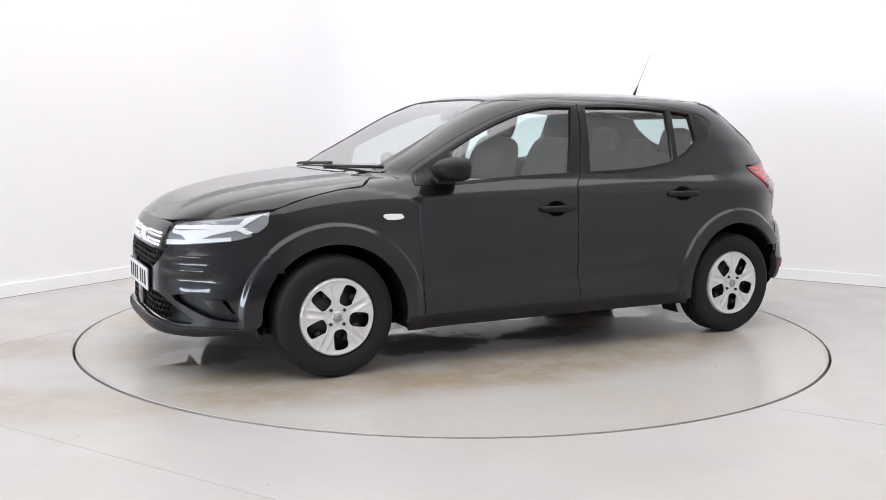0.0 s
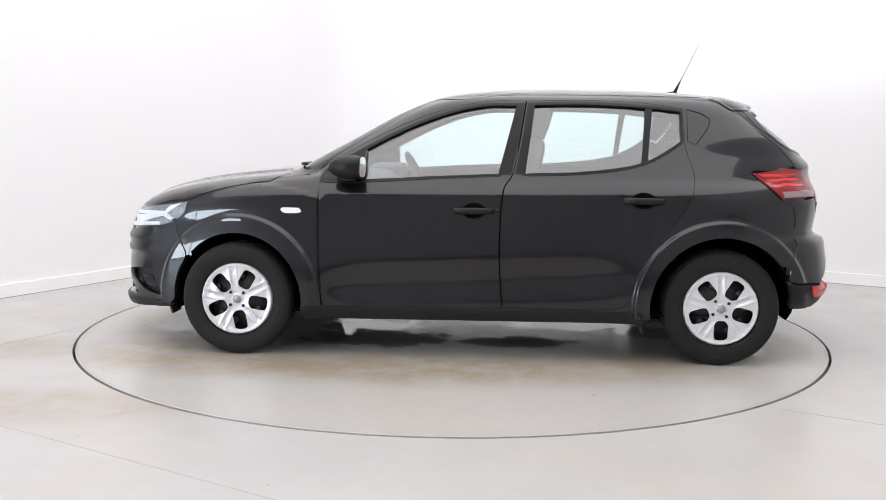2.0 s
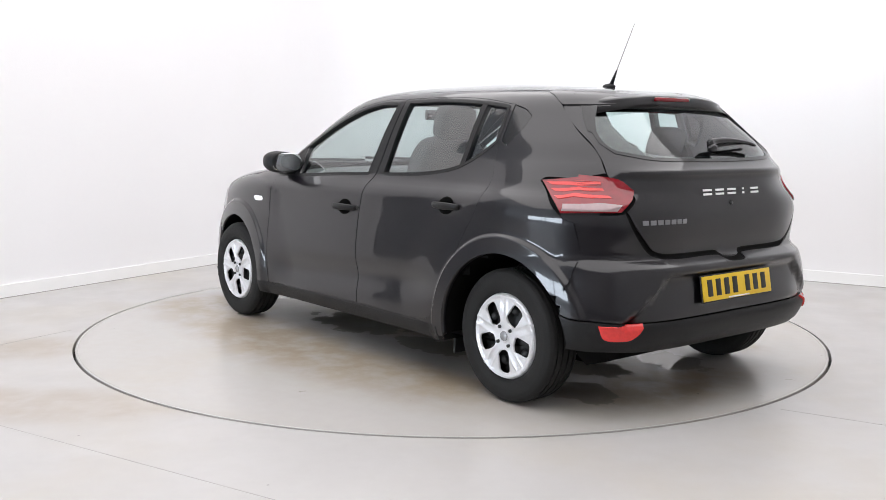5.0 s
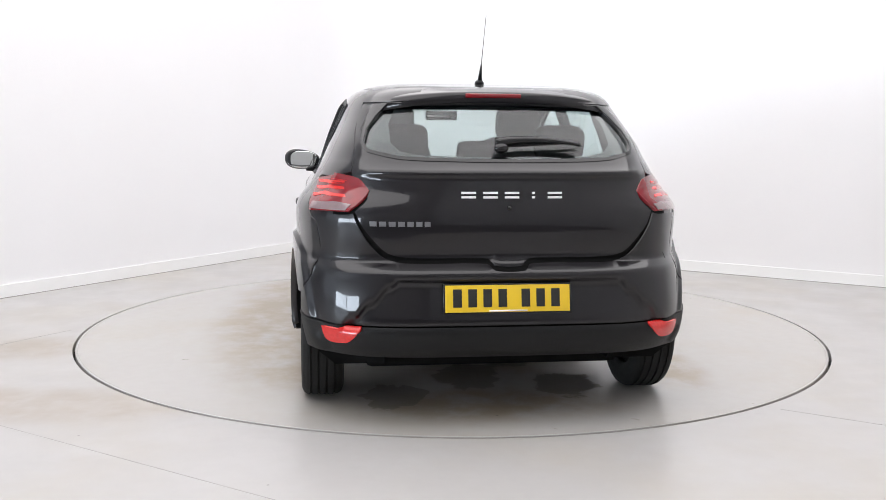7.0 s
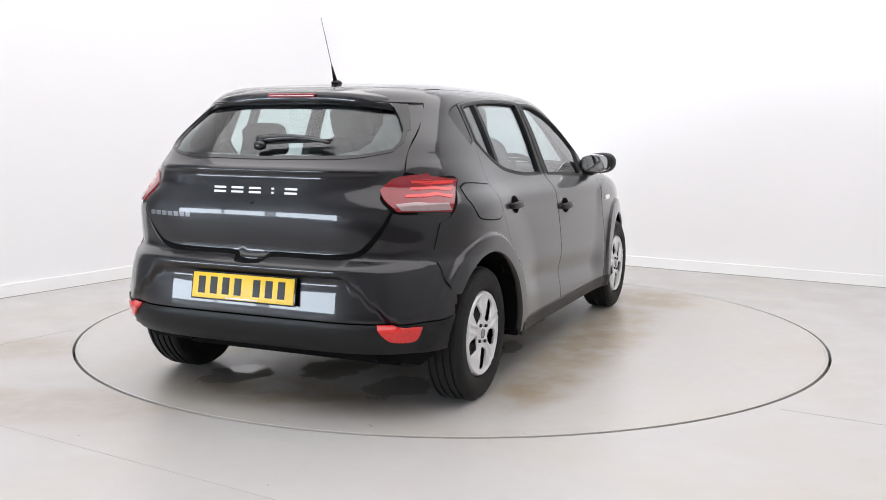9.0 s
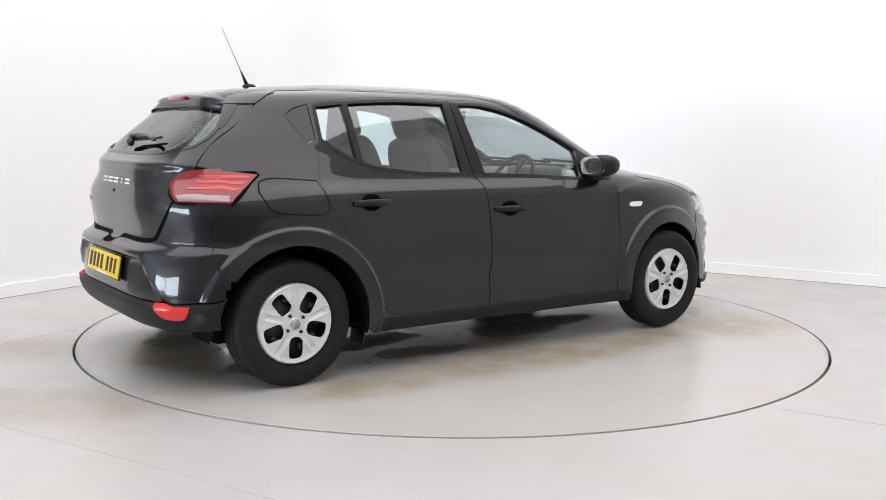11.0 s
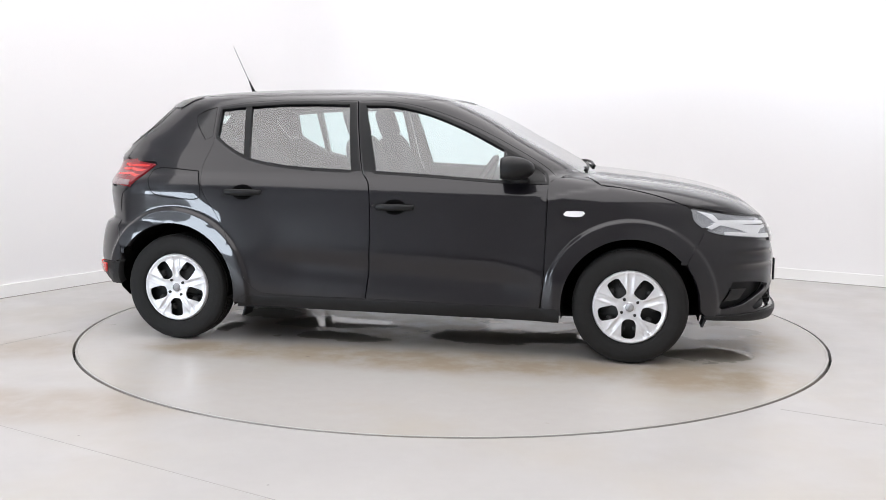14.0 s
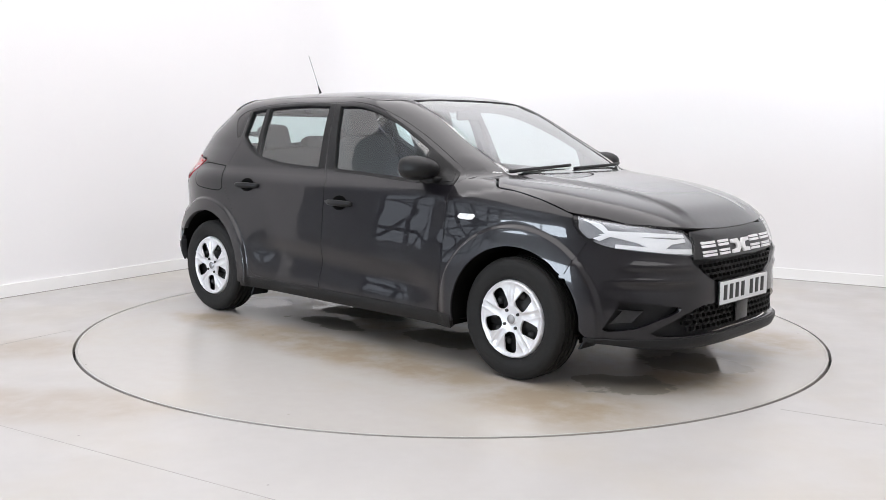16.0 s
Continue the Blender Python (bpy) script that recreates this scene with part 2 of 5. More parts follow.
    # two glowing sheets added on the inner walls, to widen the reflected brightness
    add_box(bm, -12.88, -7.2, 0.8, 0.02, 3.2, 1.6)
    add_box(bm, -12.15, -8.88, 0.8, 1.4, 0.02, 1.6)
    tagged(part("backdrop", bm, M_DAY, smooth=False), "bright daylight sheets in the open doorway and added on the walls beside it", "daylight", kind="structure")


build_room()


# ---- the shape of the car's body ----
def pchip(pairs):
    """A smooth monotone curve through a few pairs."""
    x, y = np.array(pairs, float).T
    h = np.diff(x)
    d = np.diff(y) / h
    m = np.zeros(len(x))
    m[0], m[-1] = d[0], d[-1]
    for i in range(1, len(x) - 1):
        if d[i - 1] * d[i] > 0:
            w1, w2 = 2 * h[i] + h[i - 1], h[i] + 2 * h[i - 1]
            m[i] = (w1 + w2) / (w1 / d[i - 1] + w2 / d[i])

    def f(t):
        t = np.clip(np.asarray(t, float), x[0], x[-1])
        i = np.clip(np.searchsorted(x, t) - 1, 0, len(h) - 1)
        s = (t - x[i]) / h[i]
        return ((1 + 2 * s) * (1 - s) ** 2 * y[i] + s * (1 - s) ** 2 * h[i] * m[i]
                + s * s * (3 - 2 * s) * y[i + 1] + s * s * (s - 1) * h[i] * m[i + 1])
    return f


TOP = 1.484
# the nose and windscreen, the tail and rear glass on the centre line, and the half width, by height
NOSE = pchip([(.14, 1.93), (.19, 2.05), (.25, 2.105), (.32, 2.10), (.55, 2.095), (.66, 2.08), (.74, 2.05), (.79, 2.0), (.83, 1.94), (.87, 1.85),
              (.91, 1.71), (.945, 1.53), (.97, 1.34), (.99, 1.15), (1.005, 1.055), (1.04, .99), (1.184, .723), (1.349, .418), (1.41, .258),
              (1.44, .12), (1.465, -.13), (1.478, -.33), (TOP, -.55)])
TAIL = pchip([(.14, -1.6), (.2, -1.7), (.29, -1.88), (.34, -1.935), (.4, -1.96), (.45, -1.966), (.5, -1.962), (.6, -1.947), (.66, -1.922), (.7, -1.872), (.78, -1.884), (.86, -1.892),
              (.97, -1.876), (1.03, -1.866), (1.06, -1.856), (1.085, -1.84), (1.11, -1.815), (1.2, -1.715), (1.3, -1.598), (1.37, -1.52), (1.4, -1.488), (1.42, -1.42),
              (1.445, -1.27), (1.465, -1.0), (1.478, -.8), (TOP, -.55)])
WIDE = pchip([(.14, .8), (.2, .85), (.27, .872), (.4, .878), (.5, .877), (.6, .872), (.7, .863), (.8, .85), (.88, .834), (.94, .808),
              (.98, .786), (1.02, .772), (1.1, .745), (1.2, .712), (1.3, .672), (1.37, .638), (1.41, .6), (1.44, .53), (1.46, .43),
              (1.474, .29), (1.482, .12), (TOP, .001)])
MID = pchip([(.1, -.2), (.98, -.2), (1.2, -.33), (1.42, -.54), (TOP, -.55)])
SQ_F = pchip([(.1, 4.1), (.72, 4.1), (.82, 4.6), (.9, 5.2), (1.02, 6.0), (1.1, 7.0), (1.38, 7.0), (TOP, 5.0)])
SQ_R = pchip([(.1, 5.0), (.9, 5.0), (1.0, 4.3), (1.1, 4.6), (1.2, 5.2), (1.3, 4.9), (1.37, 4.5), (1.42, 4.0), (TOP, 3.2)])
AXLE, HUB_Z = 1.302, 0.308
ARCH_F, ARCH_R = 0.362, 0.38


def step(a, b, v):
    s = np.clip((v - a) / (b - a), 0, 1)
    return s * s * (3 - 2 * s)


def bell(v, mid, wide):
    return np.exp(-((v - mid) / wide) ** 2)


def warp(P):
    """The flared arches, the rear haunch, the hollow in the doors and the recesses fore and aft."""
    x, y, z = P[..., 0], P[..., 1], P[..., 2]
    side = step(0.35, 0.6, np.abs(y))
    df = np.hypot(x - AXLE, z - HUB_Z)
    dr = np.hypot(x + AXLE, z - HUB_Z)
    out = 0.017 * (1 - step(0.45, 0.472, df)) * step(0.835, 0.9, x) + 0.026 * (1 - step(0.35, 0.75, df))
    out = out + 0.019 * (1 - step(0.452, 0.474, dr)) + 0.022 * (1 - step(0.38, 0.8, dr))
    out = out + 0.018 * bell(x, -1.64, 0.3) * bell(z, 0.55, 0.3)
    out = out + 0.066 * bell(x, -1.45, 0.45) * bell(z, 0.95, 0.18)
    # crease of the front wing, over the arch
    wing = 0.93 - 0.45 * (x - 1.2) ** 2
    out = out + 0.012 * (1 - step(wing - 0.012, wing + 0.014, z)) * step(wing - 0.22, wing - 0.03, z) * step(0.72, 0.9, x) * (1 - step(1.55, 1.7, x))
    doors = step(-0.95, -0.5, x) * (1 - step(0.55, 0.9, x))
    fold = 0.45 - 0.06 * (x + 0.2)
    out = out - 0.02 * doors * bell(z, fold, 0.07) + 0.006 * doors * (1 - step(0.27, 0.42, z))
    out = out + 0.008 * bell(z, 0.905 - 0.02 * x, 0.045) * step(-1.5, -1.0, x) * (1 - step(0.8, 1.2, x))
    y2 = y + np.sign(y) * side * out
    # plate recess in the rear bumper, between two sloped flanks
    tail = step(1.5, 1.75, -x)
    half = 0.45 + (0.61 - z) * 1.05
    rec = (1 - step(0.0, 0.05, np.abs(y) - half)) * step(0.41, 0.43, z) * (1 - step(0.6, 0.635, z))
    lip = bell(z, 1.06, 0.016) * 0.016 * (1 - step(0.5, 0.65, np.abs(y)))
    shelf = 0.018 * bell(z, 0.66, 0.03) * (1 - step(0.45, 0.68, np.abs(y)))
    x2 = x + tail * (0.03 * rec - lip - shelf)
    # body lines of the nose
    nose = step(1.75, 1.95, x)
    brow = (0.026 * bell(z, 0.614, 0.02) + 0.02 * bell(z, 0.545, 0.017) - 0.014 * bell(z, 0.5, 0.03)) * step(0.38, 0.6, np.abs(y))
    x2 = x2 + nose * brow
    # raised middle of the bonnet
    ridge = 0.47 - 0.16 * step(1.05, 2.0, x)
    z2 = z + 0.014 * (1 - step(-0.035, 0.045, np.abs(y) - ridge)) * step(1.0, 1.15, x) * step(0.8, 0.86, z)
    return np.stack([x2, y2, z2], -1)


def side_y(x, z):
    c = MID(z)
    fore = x >= c
    X = np.where(fore, (x - c) / (NOSE(z) - c), (c - x) / (c - TAIL(z)))
    n = np.where(fore, SQ_F(z), SQ_R(z))
    return WIDE(z) * np.maximum(1 - np.clip(X, 0, 1) ** n, 1e-6) ** (1 / n)


def end_x(y, z, front):
    c, n, e = MID(z), (SQ_F(z) if front else SQ_R(z)), (NOSE(z) if front else TAIL(z))
    return c + (e - c) * np.maximum(1 - np.clip(np.abs(y) / WIDE(z), 0, 1) ** n, 1e-6) ** (1 / n)


def polar(a, z):
    c, fore = MID(z), np.cos(a) >= 0
    n, e = np.where(fore, SQ_F(z), SQ_R(z)), np.where(fore, NOSE(z) - c, c - TAIL(z))
    r = (np.abs(np.cos(a)) ** n + np.abs(np.sin(a)) ** n) ** (-1 / n)
    return c + e * r * np.cos(a), WIDE(z) * r * np.sin(a)


def top_z(x, y):
    lo, hi = np.full(x.shape, 0.6), np.full(x.shape, TOP)
    for _ in range(34):
        m = (lo + hi) / 2
        c = MID(m)
        fore = x >= c
        X = np.where(fore, (x - c) / (NOSE(m) - c), (c - x) / (c - TAIL(m)))
        n = np.where(fore, SQ_F(m), SQ_R(m))
        inside = np.maximum(X, 0) ** n + (np.abs(y) / WIDE(m)) ** n < 1
        lo, hi = np.where(inside, m, lo), np.where(inside, hi, m)
    return lo


def surface(kind, uv):
    u, v = uv[..., 0], uv[..., 1]
    if kind == "side":
        P = np.stack([u, side_y(u, v), v], -1)
    elif kind == "front" or kind == "rear":
        P = np.stack([end_x(u, v, kind == "front"), u, v], -1)
    elif kind == "polar":
        x, y = polar(u, v)
        P = np.stack([x, y, v], -1)
    else:
        P = np.stack([u, v, top_z(u, v)], -1)
    return warp(P)


def normals(kind, uv):
    e = 0.004
    du = surface(kind, uv + np.array([e, 0])) - surface(kind, uv - np.array([e, 0]))
    dv = surface(kind, uv + np.array([0, e])) - surface(kind, uv - np.array([0, e]))
    n = np.cross(du, dv)
    n /= np.maximum(np.linalg.norm(n, axis=-1, keepdims=True), 1e-12)
    P = surface(kind, uv)
    away = P - np.stack([np.clip(P[..., 0], -1.2, 1.2), 0 * P[..., 1], np.minimum(P[..., 2], 0.75)], -1)
    flip = np.sum(n * away, -1) < 0
    n[flip] *= -1
    return n


def inside(poly, pts):
    x, y = pts[:, 0], pts[:, 1]
    a, b = poly, np.roll(poly, -1, 0)
    hit = np.zeros(len(pts), bool)
    for (x0, y0), (x1, y1) in zip(a, b):
        if y0 != y1:
            hit ^= ((y0 > y) != (y1 > y)) & (x < (x1 - x0) * (y - y0) / (y1 - y0) + x0)
    return hit


def loop(points, size, smooth=True, inset=0.0):
    """A closed outline, rounded where it turns gently, cut into even lengths, drawn in by inset."""
    p = np.array(points, float)
    n = len(p)
    out = []
    for i in range(n):
        p0, p1, p2, p3 = p[i - 1], p[i], p[(i + 1) % n], p[(i + 2) % n]

        def bent(a, b, c):
            u, w = b - a, c - b
            return np.dot(u, w) / (np.linalg.norm(u) * np.linalg.norm(w) + 1e-12) < 0.72
        L = np.linalg.norm(p2 - p1)
        m1 = (p2 - p1) if (bent(p0, p1, p2) or not smooth) else (p2 - p0) * L / (L + np.linalg.norm(p1 - p0) + 1e-12)
        m2 = (p2 - p1) if (bent(p1, p2, p3) or not smooth) else (p3 - p1) * L / (L + np.linalg.norm(p3 - p2) + 1e-12)
        k = max(1, int(math.ceil(L / size)))
        for j in range(k):
            s = j / k
            out.append((1 + 2 * s) * (1 - s) ** 2 * p1 + s * (1 - s) ** 2 * m1 + s * s * (3 - 2 * s) * p2 + s * s * (s - 1) * m2)
    q = np.array(out)
    area = np.sum(q[:, 0] * np.roll(q[:, 1], -1) - np.roll(q[:, 0], -1) * q[:, 1])
    if area < 0:
        q = q[::-1]
    if inset:
        t = np.roll(q, -1, 0) - np.roll(q, 1, 0)
        t /= np.linalg.norm(t, axis=1, keepdims=True) + 1e-12
        q = q + inset * np.stack([-t[:, 1], t[:, 0]], -1)
    return q


def fill(outline, holes, size, extra=None):
    """Even triangles inside an outline with holes."""
    from mathutils.geometry import delaunay_2d_cdt
    loops = [outline] + list(holes)
    lo, hi = outline.min(0), outline.max(0)
    gx, gy = np.meshgrid(np.arange(lo[0], hi[0], size), np.arange(lo[1], hi[1], size * 0.87))
    gx = gx + (np.arange(gx.shape[0]) % 2)[:, None] * size / 2
    g = np.stack([gx.ravel(), gy.ravel()], -1)
    g = g[inside(outline, g)]
    for h in holes:
        if len(g):
            g = g[~inside(h, g)]
    edge_pts = np.concatenate(loops)

    def clear_of(q, others, far):
        keep = np.ones(len(q), bool)
        for i in range(0, len(q), 500):
            keep[i:i + 500] = np.min(np.hypot(q[i:i + 500, None, 0] - others[None, :, 0], q[i:i + 500, None, 1] - others[None, :, 1]), 1) > far
        return q[keep]
    if extra is not None:
        extra = extra[inside(outline, extra)]
        for h in holes:
            extra = extra[~inside(h, extra)]
        if len(extra):
            extra = clear_of(extra, edge_pts, size * 0.3)
        if len(extra) and len(g):
            g = clear_of(g, extra, size * 0.55)
    if len(g):
        g = clear_of(g, edge_pts, size * 0.5)
    if extra is not None and len(extra):
        g = np.concatenate([g, extra]) if len(g) else extra
    pts = np.concatenate([edge_pts, g]) if len(g) else edge_pts
    edges, k = [], 0
    for l in loops:
        edges += [(k + i, k + (i + 1) % len(l)) for i in range(len(l))]
        k += len(l)
    res = delaunay_2d_cdt([Vector(p) for p in pts.tolist()], edges, [], 0, 1e-7)
    vs = np.array([tuple(v) for v in res[0]])
    tri = np.array([f for f in res[2] if len(f) == 3])
    mid = vs[tri].mean(1)
    ok = inside(outline, mid)
    for h in holes:
        ok &= ~inside(h, mid)
    return vs, tri[ok]


def sheet(name, P, N, tri, mat, parent, label="", mirror=False, thick=0.012, lift=0.0, smooth=True):
    """A skin of triangles with true normals and a turned-in edge."""
    P = P + N * lift
    if mirror:
        P, N = P * np.array([1, -1, 1]), N * np.array([1, -1, 1])
    a, b, c = P[tri[:, 0]], P[tri[:, 1]], P[tri[:, 2]]
    bad = np.sum(np.cross(b - a, c - a) * N[tri[:, 0]], -1) < 0
    tri = tri.copy()
    tri[bad] = tri[bad][:, ::-1]
    count = {}
    for t in tri.tolist():
        for i in range(3):
            e = (t[i], t[(i + 1) % 3])
            count[e] = count.get(e, 0) + 1
    rim = [e for e in count if (e[1], e[0]) not in count]
    verts, nor, faces = P.tolist(), N.tolist(), tri.tolist()
    if thick:
        index = {}
        for e in rim:
            t3 = P[e[1]] - P[e[0]]
            for i in e:
                o = np.cross(t3, N[i])
                o = o / (np.linalg.norm(o) + 1e-12)
                s = index.setdefault(i, [None, np.zeros(3)])
                s[1] = s[1] + o
        for i, s in index.items():
            o = s[1] / (np.linalg.norm(s[1]) + 1e-12)
            s[0] = len(verts)
            verts.append((P[i]).tolist())
            nor.append((o * 0.8 + N[i] * 0.6).tolist())
            verts.append((P[i] - N[i] * thick).tolist())
            nor.append(o.tolist())
        for i, j in rim:
            a, b = index[i][0], index[j][0]
            faces.append([b, a, a + 1, b + 1])
    me = bpy.data.meshes.new(name)
    me.from_pydata(verts, [], faces)
    me.polygons.foreach_set("use_smooth", [smooth] * len(faces))
    me.materials.append(mat)
    if smooth:
        me.normals_split_custom_set_from_vertices(nor)
    ob = new(name, me)
    if parent is not None:
        ob.parent = parent
    if label:
        ob["label"] = label
    return ob


def panel(name, kind, outline, mat, parent, label="", holes=(), size=0.03, gap=0.0025, lift=0.0, thick=0.014, mirror=False, smooth=True,
          hole_gap=0.0, extra=None):
    o = loop(outline, size, smooth, gap)
    hs = [loop(h, size, smooth, -hole_gap) for h in holes]
    vs, tri = fill(o, hs, size, extra)
    return sheet(name, surface(kind, vs), normals(kind, vs), tri, mat, parent, label, mirror, thick, lift)


def both(name, kind, outline, mat, parents, label="", **kw):
    """One panel on each flank. parents: one thing, or a pair of parts."""
    pr = parents if isinstance(parents, (list, tuple)) else (parents, parents)
    return (panel(name, kind, outline, mat, pr[0], label, mirror=False, **kw), panel(name, kind, outline, mat, pr[1], label, mirror=True, **kw))


def angle_at(z, x=None, y=None, front=True):
    """The polar angle of the place on the body at that height, by its x or its y."""
    z = float(z)
    c = float(MID(z))
    if y is None:
        y = float(side_y(np.array(x), z))
        e = float(NOSE(z)) - c if x >= c else c - float(TAIL(z))
        return math.atan2(y / float(WIDE(z)), (x - c) / e)
    e = float(NOSE(z)) - c if front else c - float(TAIL(z))
    xx = float(end_x(np.array(y), z, front))
    return math.atan2(y / float(WIDE(z)), (xx - c) / e)


def arc(cx, cz, r, a0, a1, n=14):
    return [(cx + r * math.cos(radians(a0 + (a1 - a0) * i / n)), cz + r * math.sin(radians(a0 + (a1 - a0) * i / n))) for i in range(n + 1)]


def arch_rings(x0):
    """Rows of points along the crisp edge of a flared wheel arch, seen from the side."""
    return np.array([(x0 + q * math.cos(radians(k)), HUB_Z + q * math.sin(radians(k))) for q in (.434, .448, .455, .461, .467, .474, .488) for k in np.arange(-8, 188, 1.6)])


RING_F, RING_R = arch_rings(AXLE), arch_rings(-AXLE)


def rings_round(pts, low, high, lo_x, hi_x):
    """The same rows in polar terms, between two heights and two places along the car."""
    return np.array([(angle_at(z, x=x), z) for x, z in pts if low < z < high and lo_x < x < hi_x])


M_PLASTIC = material("black_plastic", (0.009, 0.009, 0.0095), 0.45, spec=0.27, vary=0.2, vary_scale=90, bump=0.1, bump_scale=400)
M_GLOSSBLACK = material("gloss_black_trim", (0.01, 0.01, 0.011), 0.12, vary=0.2, vary_scale=60)
M_GLASS = glazing("tinted_glass", (0.84, 0.95, 0.945), floor=0.16)
M_SCREEN = glazing("windscreen_glass", (0.87, 0.95, 0.94), power=2.2, floor=0.17)
M_REARGLASS = glazing("rear_tinted_glass", (0.81, 0.935, 0.93), floor=0.16)
M_HATCHGLASS = glazing("hatch_tinted_glass", (0.74, 0.83, 0.82), floor=0.07)
M_INNER = material("dark_inner_body", (0.004, 0.004, 0.004), 0.85, spec=0.1, vary=0.2, vary_scale=10)
M_SEAT = material("charcoal_seat_fabric", (0.07, 0.07, 0.073), 0.9, bump=0.4, bump_scale=500, vary=0.25, vary_scale=50)
M_DASH = material("grey_dashboard_plastic", (0.1, 0.1, 0.104), 0.6, bump=0.2, bump_scale=300, vary=0.2, vary_scale=12)
M_LINER = material("pale_roof_lining", (0.42, 0.41, 0.40), 0.9, vary=0.1, vary_scale=30)
M_SILVER = material("silver_hubcap_paint", (0.66, 0.66, 0.675), 0.32, 0.35, 0.3, vary=0.06, vary_scale=120, coat_rough=0.2)
M_CHROME = material("satin_chrome", (0.7, 0.7, 0.72), 0.15, 1.0, vary=0.04, vary_scale=40)
M_WHITE = material("white_enamel", (0.8, 0.8, 0.8), 0.3, vary=0.03, vary_scale=60)
M_REDLENS = material("red_lamp_lens", (0.19, 0.004, 0.009), 0.08, 0.0, 0.6, vary=0.3, vary_scale=25)
M_REDBRIGHT = material("bright_red_reflector", (0.62, 0.022, 0.02), 0.12, 0.0, 0.5, vary=0.2, vary_scale=80)
M_LAMPGREY = material("clear_lamp_band", (0.27, 0.19, 0.195), 0.1, 0.3, 1.0, vary=0.15, vary_scale=60)
M_LAMPBACK = material("headlamp_bowl", (0.36, 0.365, 0.38), 0.25, 0.5, vary=0.3, vary_scale=30)
M_LENS = glazing("clear_lamp_lens", (0.95, 0.96, 0.97), floor=0.05)
M_NAME = material("grey_badge_paint", (0.2, 0.2, 0.21), 0.35, 0.4, vary=0.05, vary_scale=40)
M_YELLOW = material("yellow_plate", (0.75, 0.5, 0.02), 0.35, vary=0.06, vary_scale=40)
M_PLATEWHITE = material("white_plate", (0.72, 0.73, 0.74), 0.35, vary=0.05, vary_scale=40)
M_INK = material("plate_ink", (0.012, 0.012, 0.012), 0.5, vary=0.2, vary_scale=40)
M_MIRROR = material("mirror_glass", (0.85, 0.87, 0.88), 0.02, 1.0)
M_STEEL = material("dark_steel", (0.03, 0.03, 0.03), 0.5, 0.5, vary=0.3, vary_scale=40)

car = tagged(new("car"), "glossy black five-door hatchback standing on the turntable", "car")

# ---- doors and flanks (x forward, z up) ----
FRONT_DOOR = [(.82, .285), (-.145, .295), (-.128, .5), (-.127, .72), (-.145, .93), (-.19, 1.0), (-.228, 1.2), (-.258, 1.395),
              (-.1, 1.397), (.1, 1.368), (.3, 1.308), (.5, 1.222), (.7, 1.118), (.83, 1.04), (.895, .985), (.855, .955), (.848, .85), (.845, .7), (.838, .45)]
FRONT_GLASS = [(-.118, 1.0), (-.212, 1.372), (-.05, 1.37), (.12, 1.337), (.3, 1.277), (.45, 1.21), (.6, 1.133), (.6, .962), (.2, .985)]
SAIL = [(.612, .962), (.612, 1.127), (.7, 1.078), (.815, 1.005), (.835, .965)]
REAR_DOOR = [(-.1485, .295), (-.75, .303), (-.838, .361), (-.894, .486), (-1.036, .748), (-1.115, .87), (-1.146, 1.006), (-1.12, 1.10),
             (-1.103, 1.171), (-1.105, 1.36), (-.9, 1.388), (-.6, 1.402), (-.2615, 1.397), (-.2315, 1.2), (-.1935, 1.0), (-.1485, .93), (-.1305, .72), (-.1315, .5)]
REAR_GLASS_M = [(-.255, 1.003), (-.302, 1.377), (-.6, 1.381), (-.9, 1.366), (-.872, 1.064), (-.7, 1.03), (-.5, 1.012)]
REAR_GLASS_Q = [(-.935, 1.362), (-1.085, 1.345), (-1.085, 1.185), (-1.0, 1.125), (-.905, 1.078)]
QUARTER = [(-1.118, 1.358), (-1.2, 1.335), (-1.245, 1.305), (-1.235, 1.265), (-1.16, 1.165), (-1.115, 1.185)]


def ws_x(z):
    return float(end_x(np.array(0.82 * WIDE(z)), z, True))


ROOF_EDGE = [(.30, 1.345), (.1, 1.402), (-.1, 1.424), (-.5, 1.432), (-1.0, 1.426), (-1.24, 1.421)]
TG_EDGE = [(-1.305, 1.418), (-1.375, 1.345), (-1.495, 1.245), (-1.61, 1.163), (-1.66, 1.11), (-1.695, 1.058)]


def flank_outline():
    o = [(.905, .978)]
    o += [(ws_x(z), z) for z in (1.01, 1.08, 1.16, 1.24, 1.31, 1.36, 1.4)]
    o += [(x, z) for x, z in ROOF_EDGE[1:]]
    o += TG_EDGE
    o += [(-1.6, 1.035), (-1.46, 1.035), (-1.44, 1.02), (-1.5, .97), (-1.61, .87), (-1.66, .85), (-1.68, .72), (-1.66, .54)]
    a = math.degrees(math.asin((.54 - HUB_Z) / ARCH_R))
    o += arc(-AXLE, HUB_Z, ARCH_R, 180 - a, -9)
    o += [(-.86, .245), (.9, .24), (.905, .27), (.825, .279), (.842, .45), (.849, .7), (.852, .85), (.859, .953)]
    return o


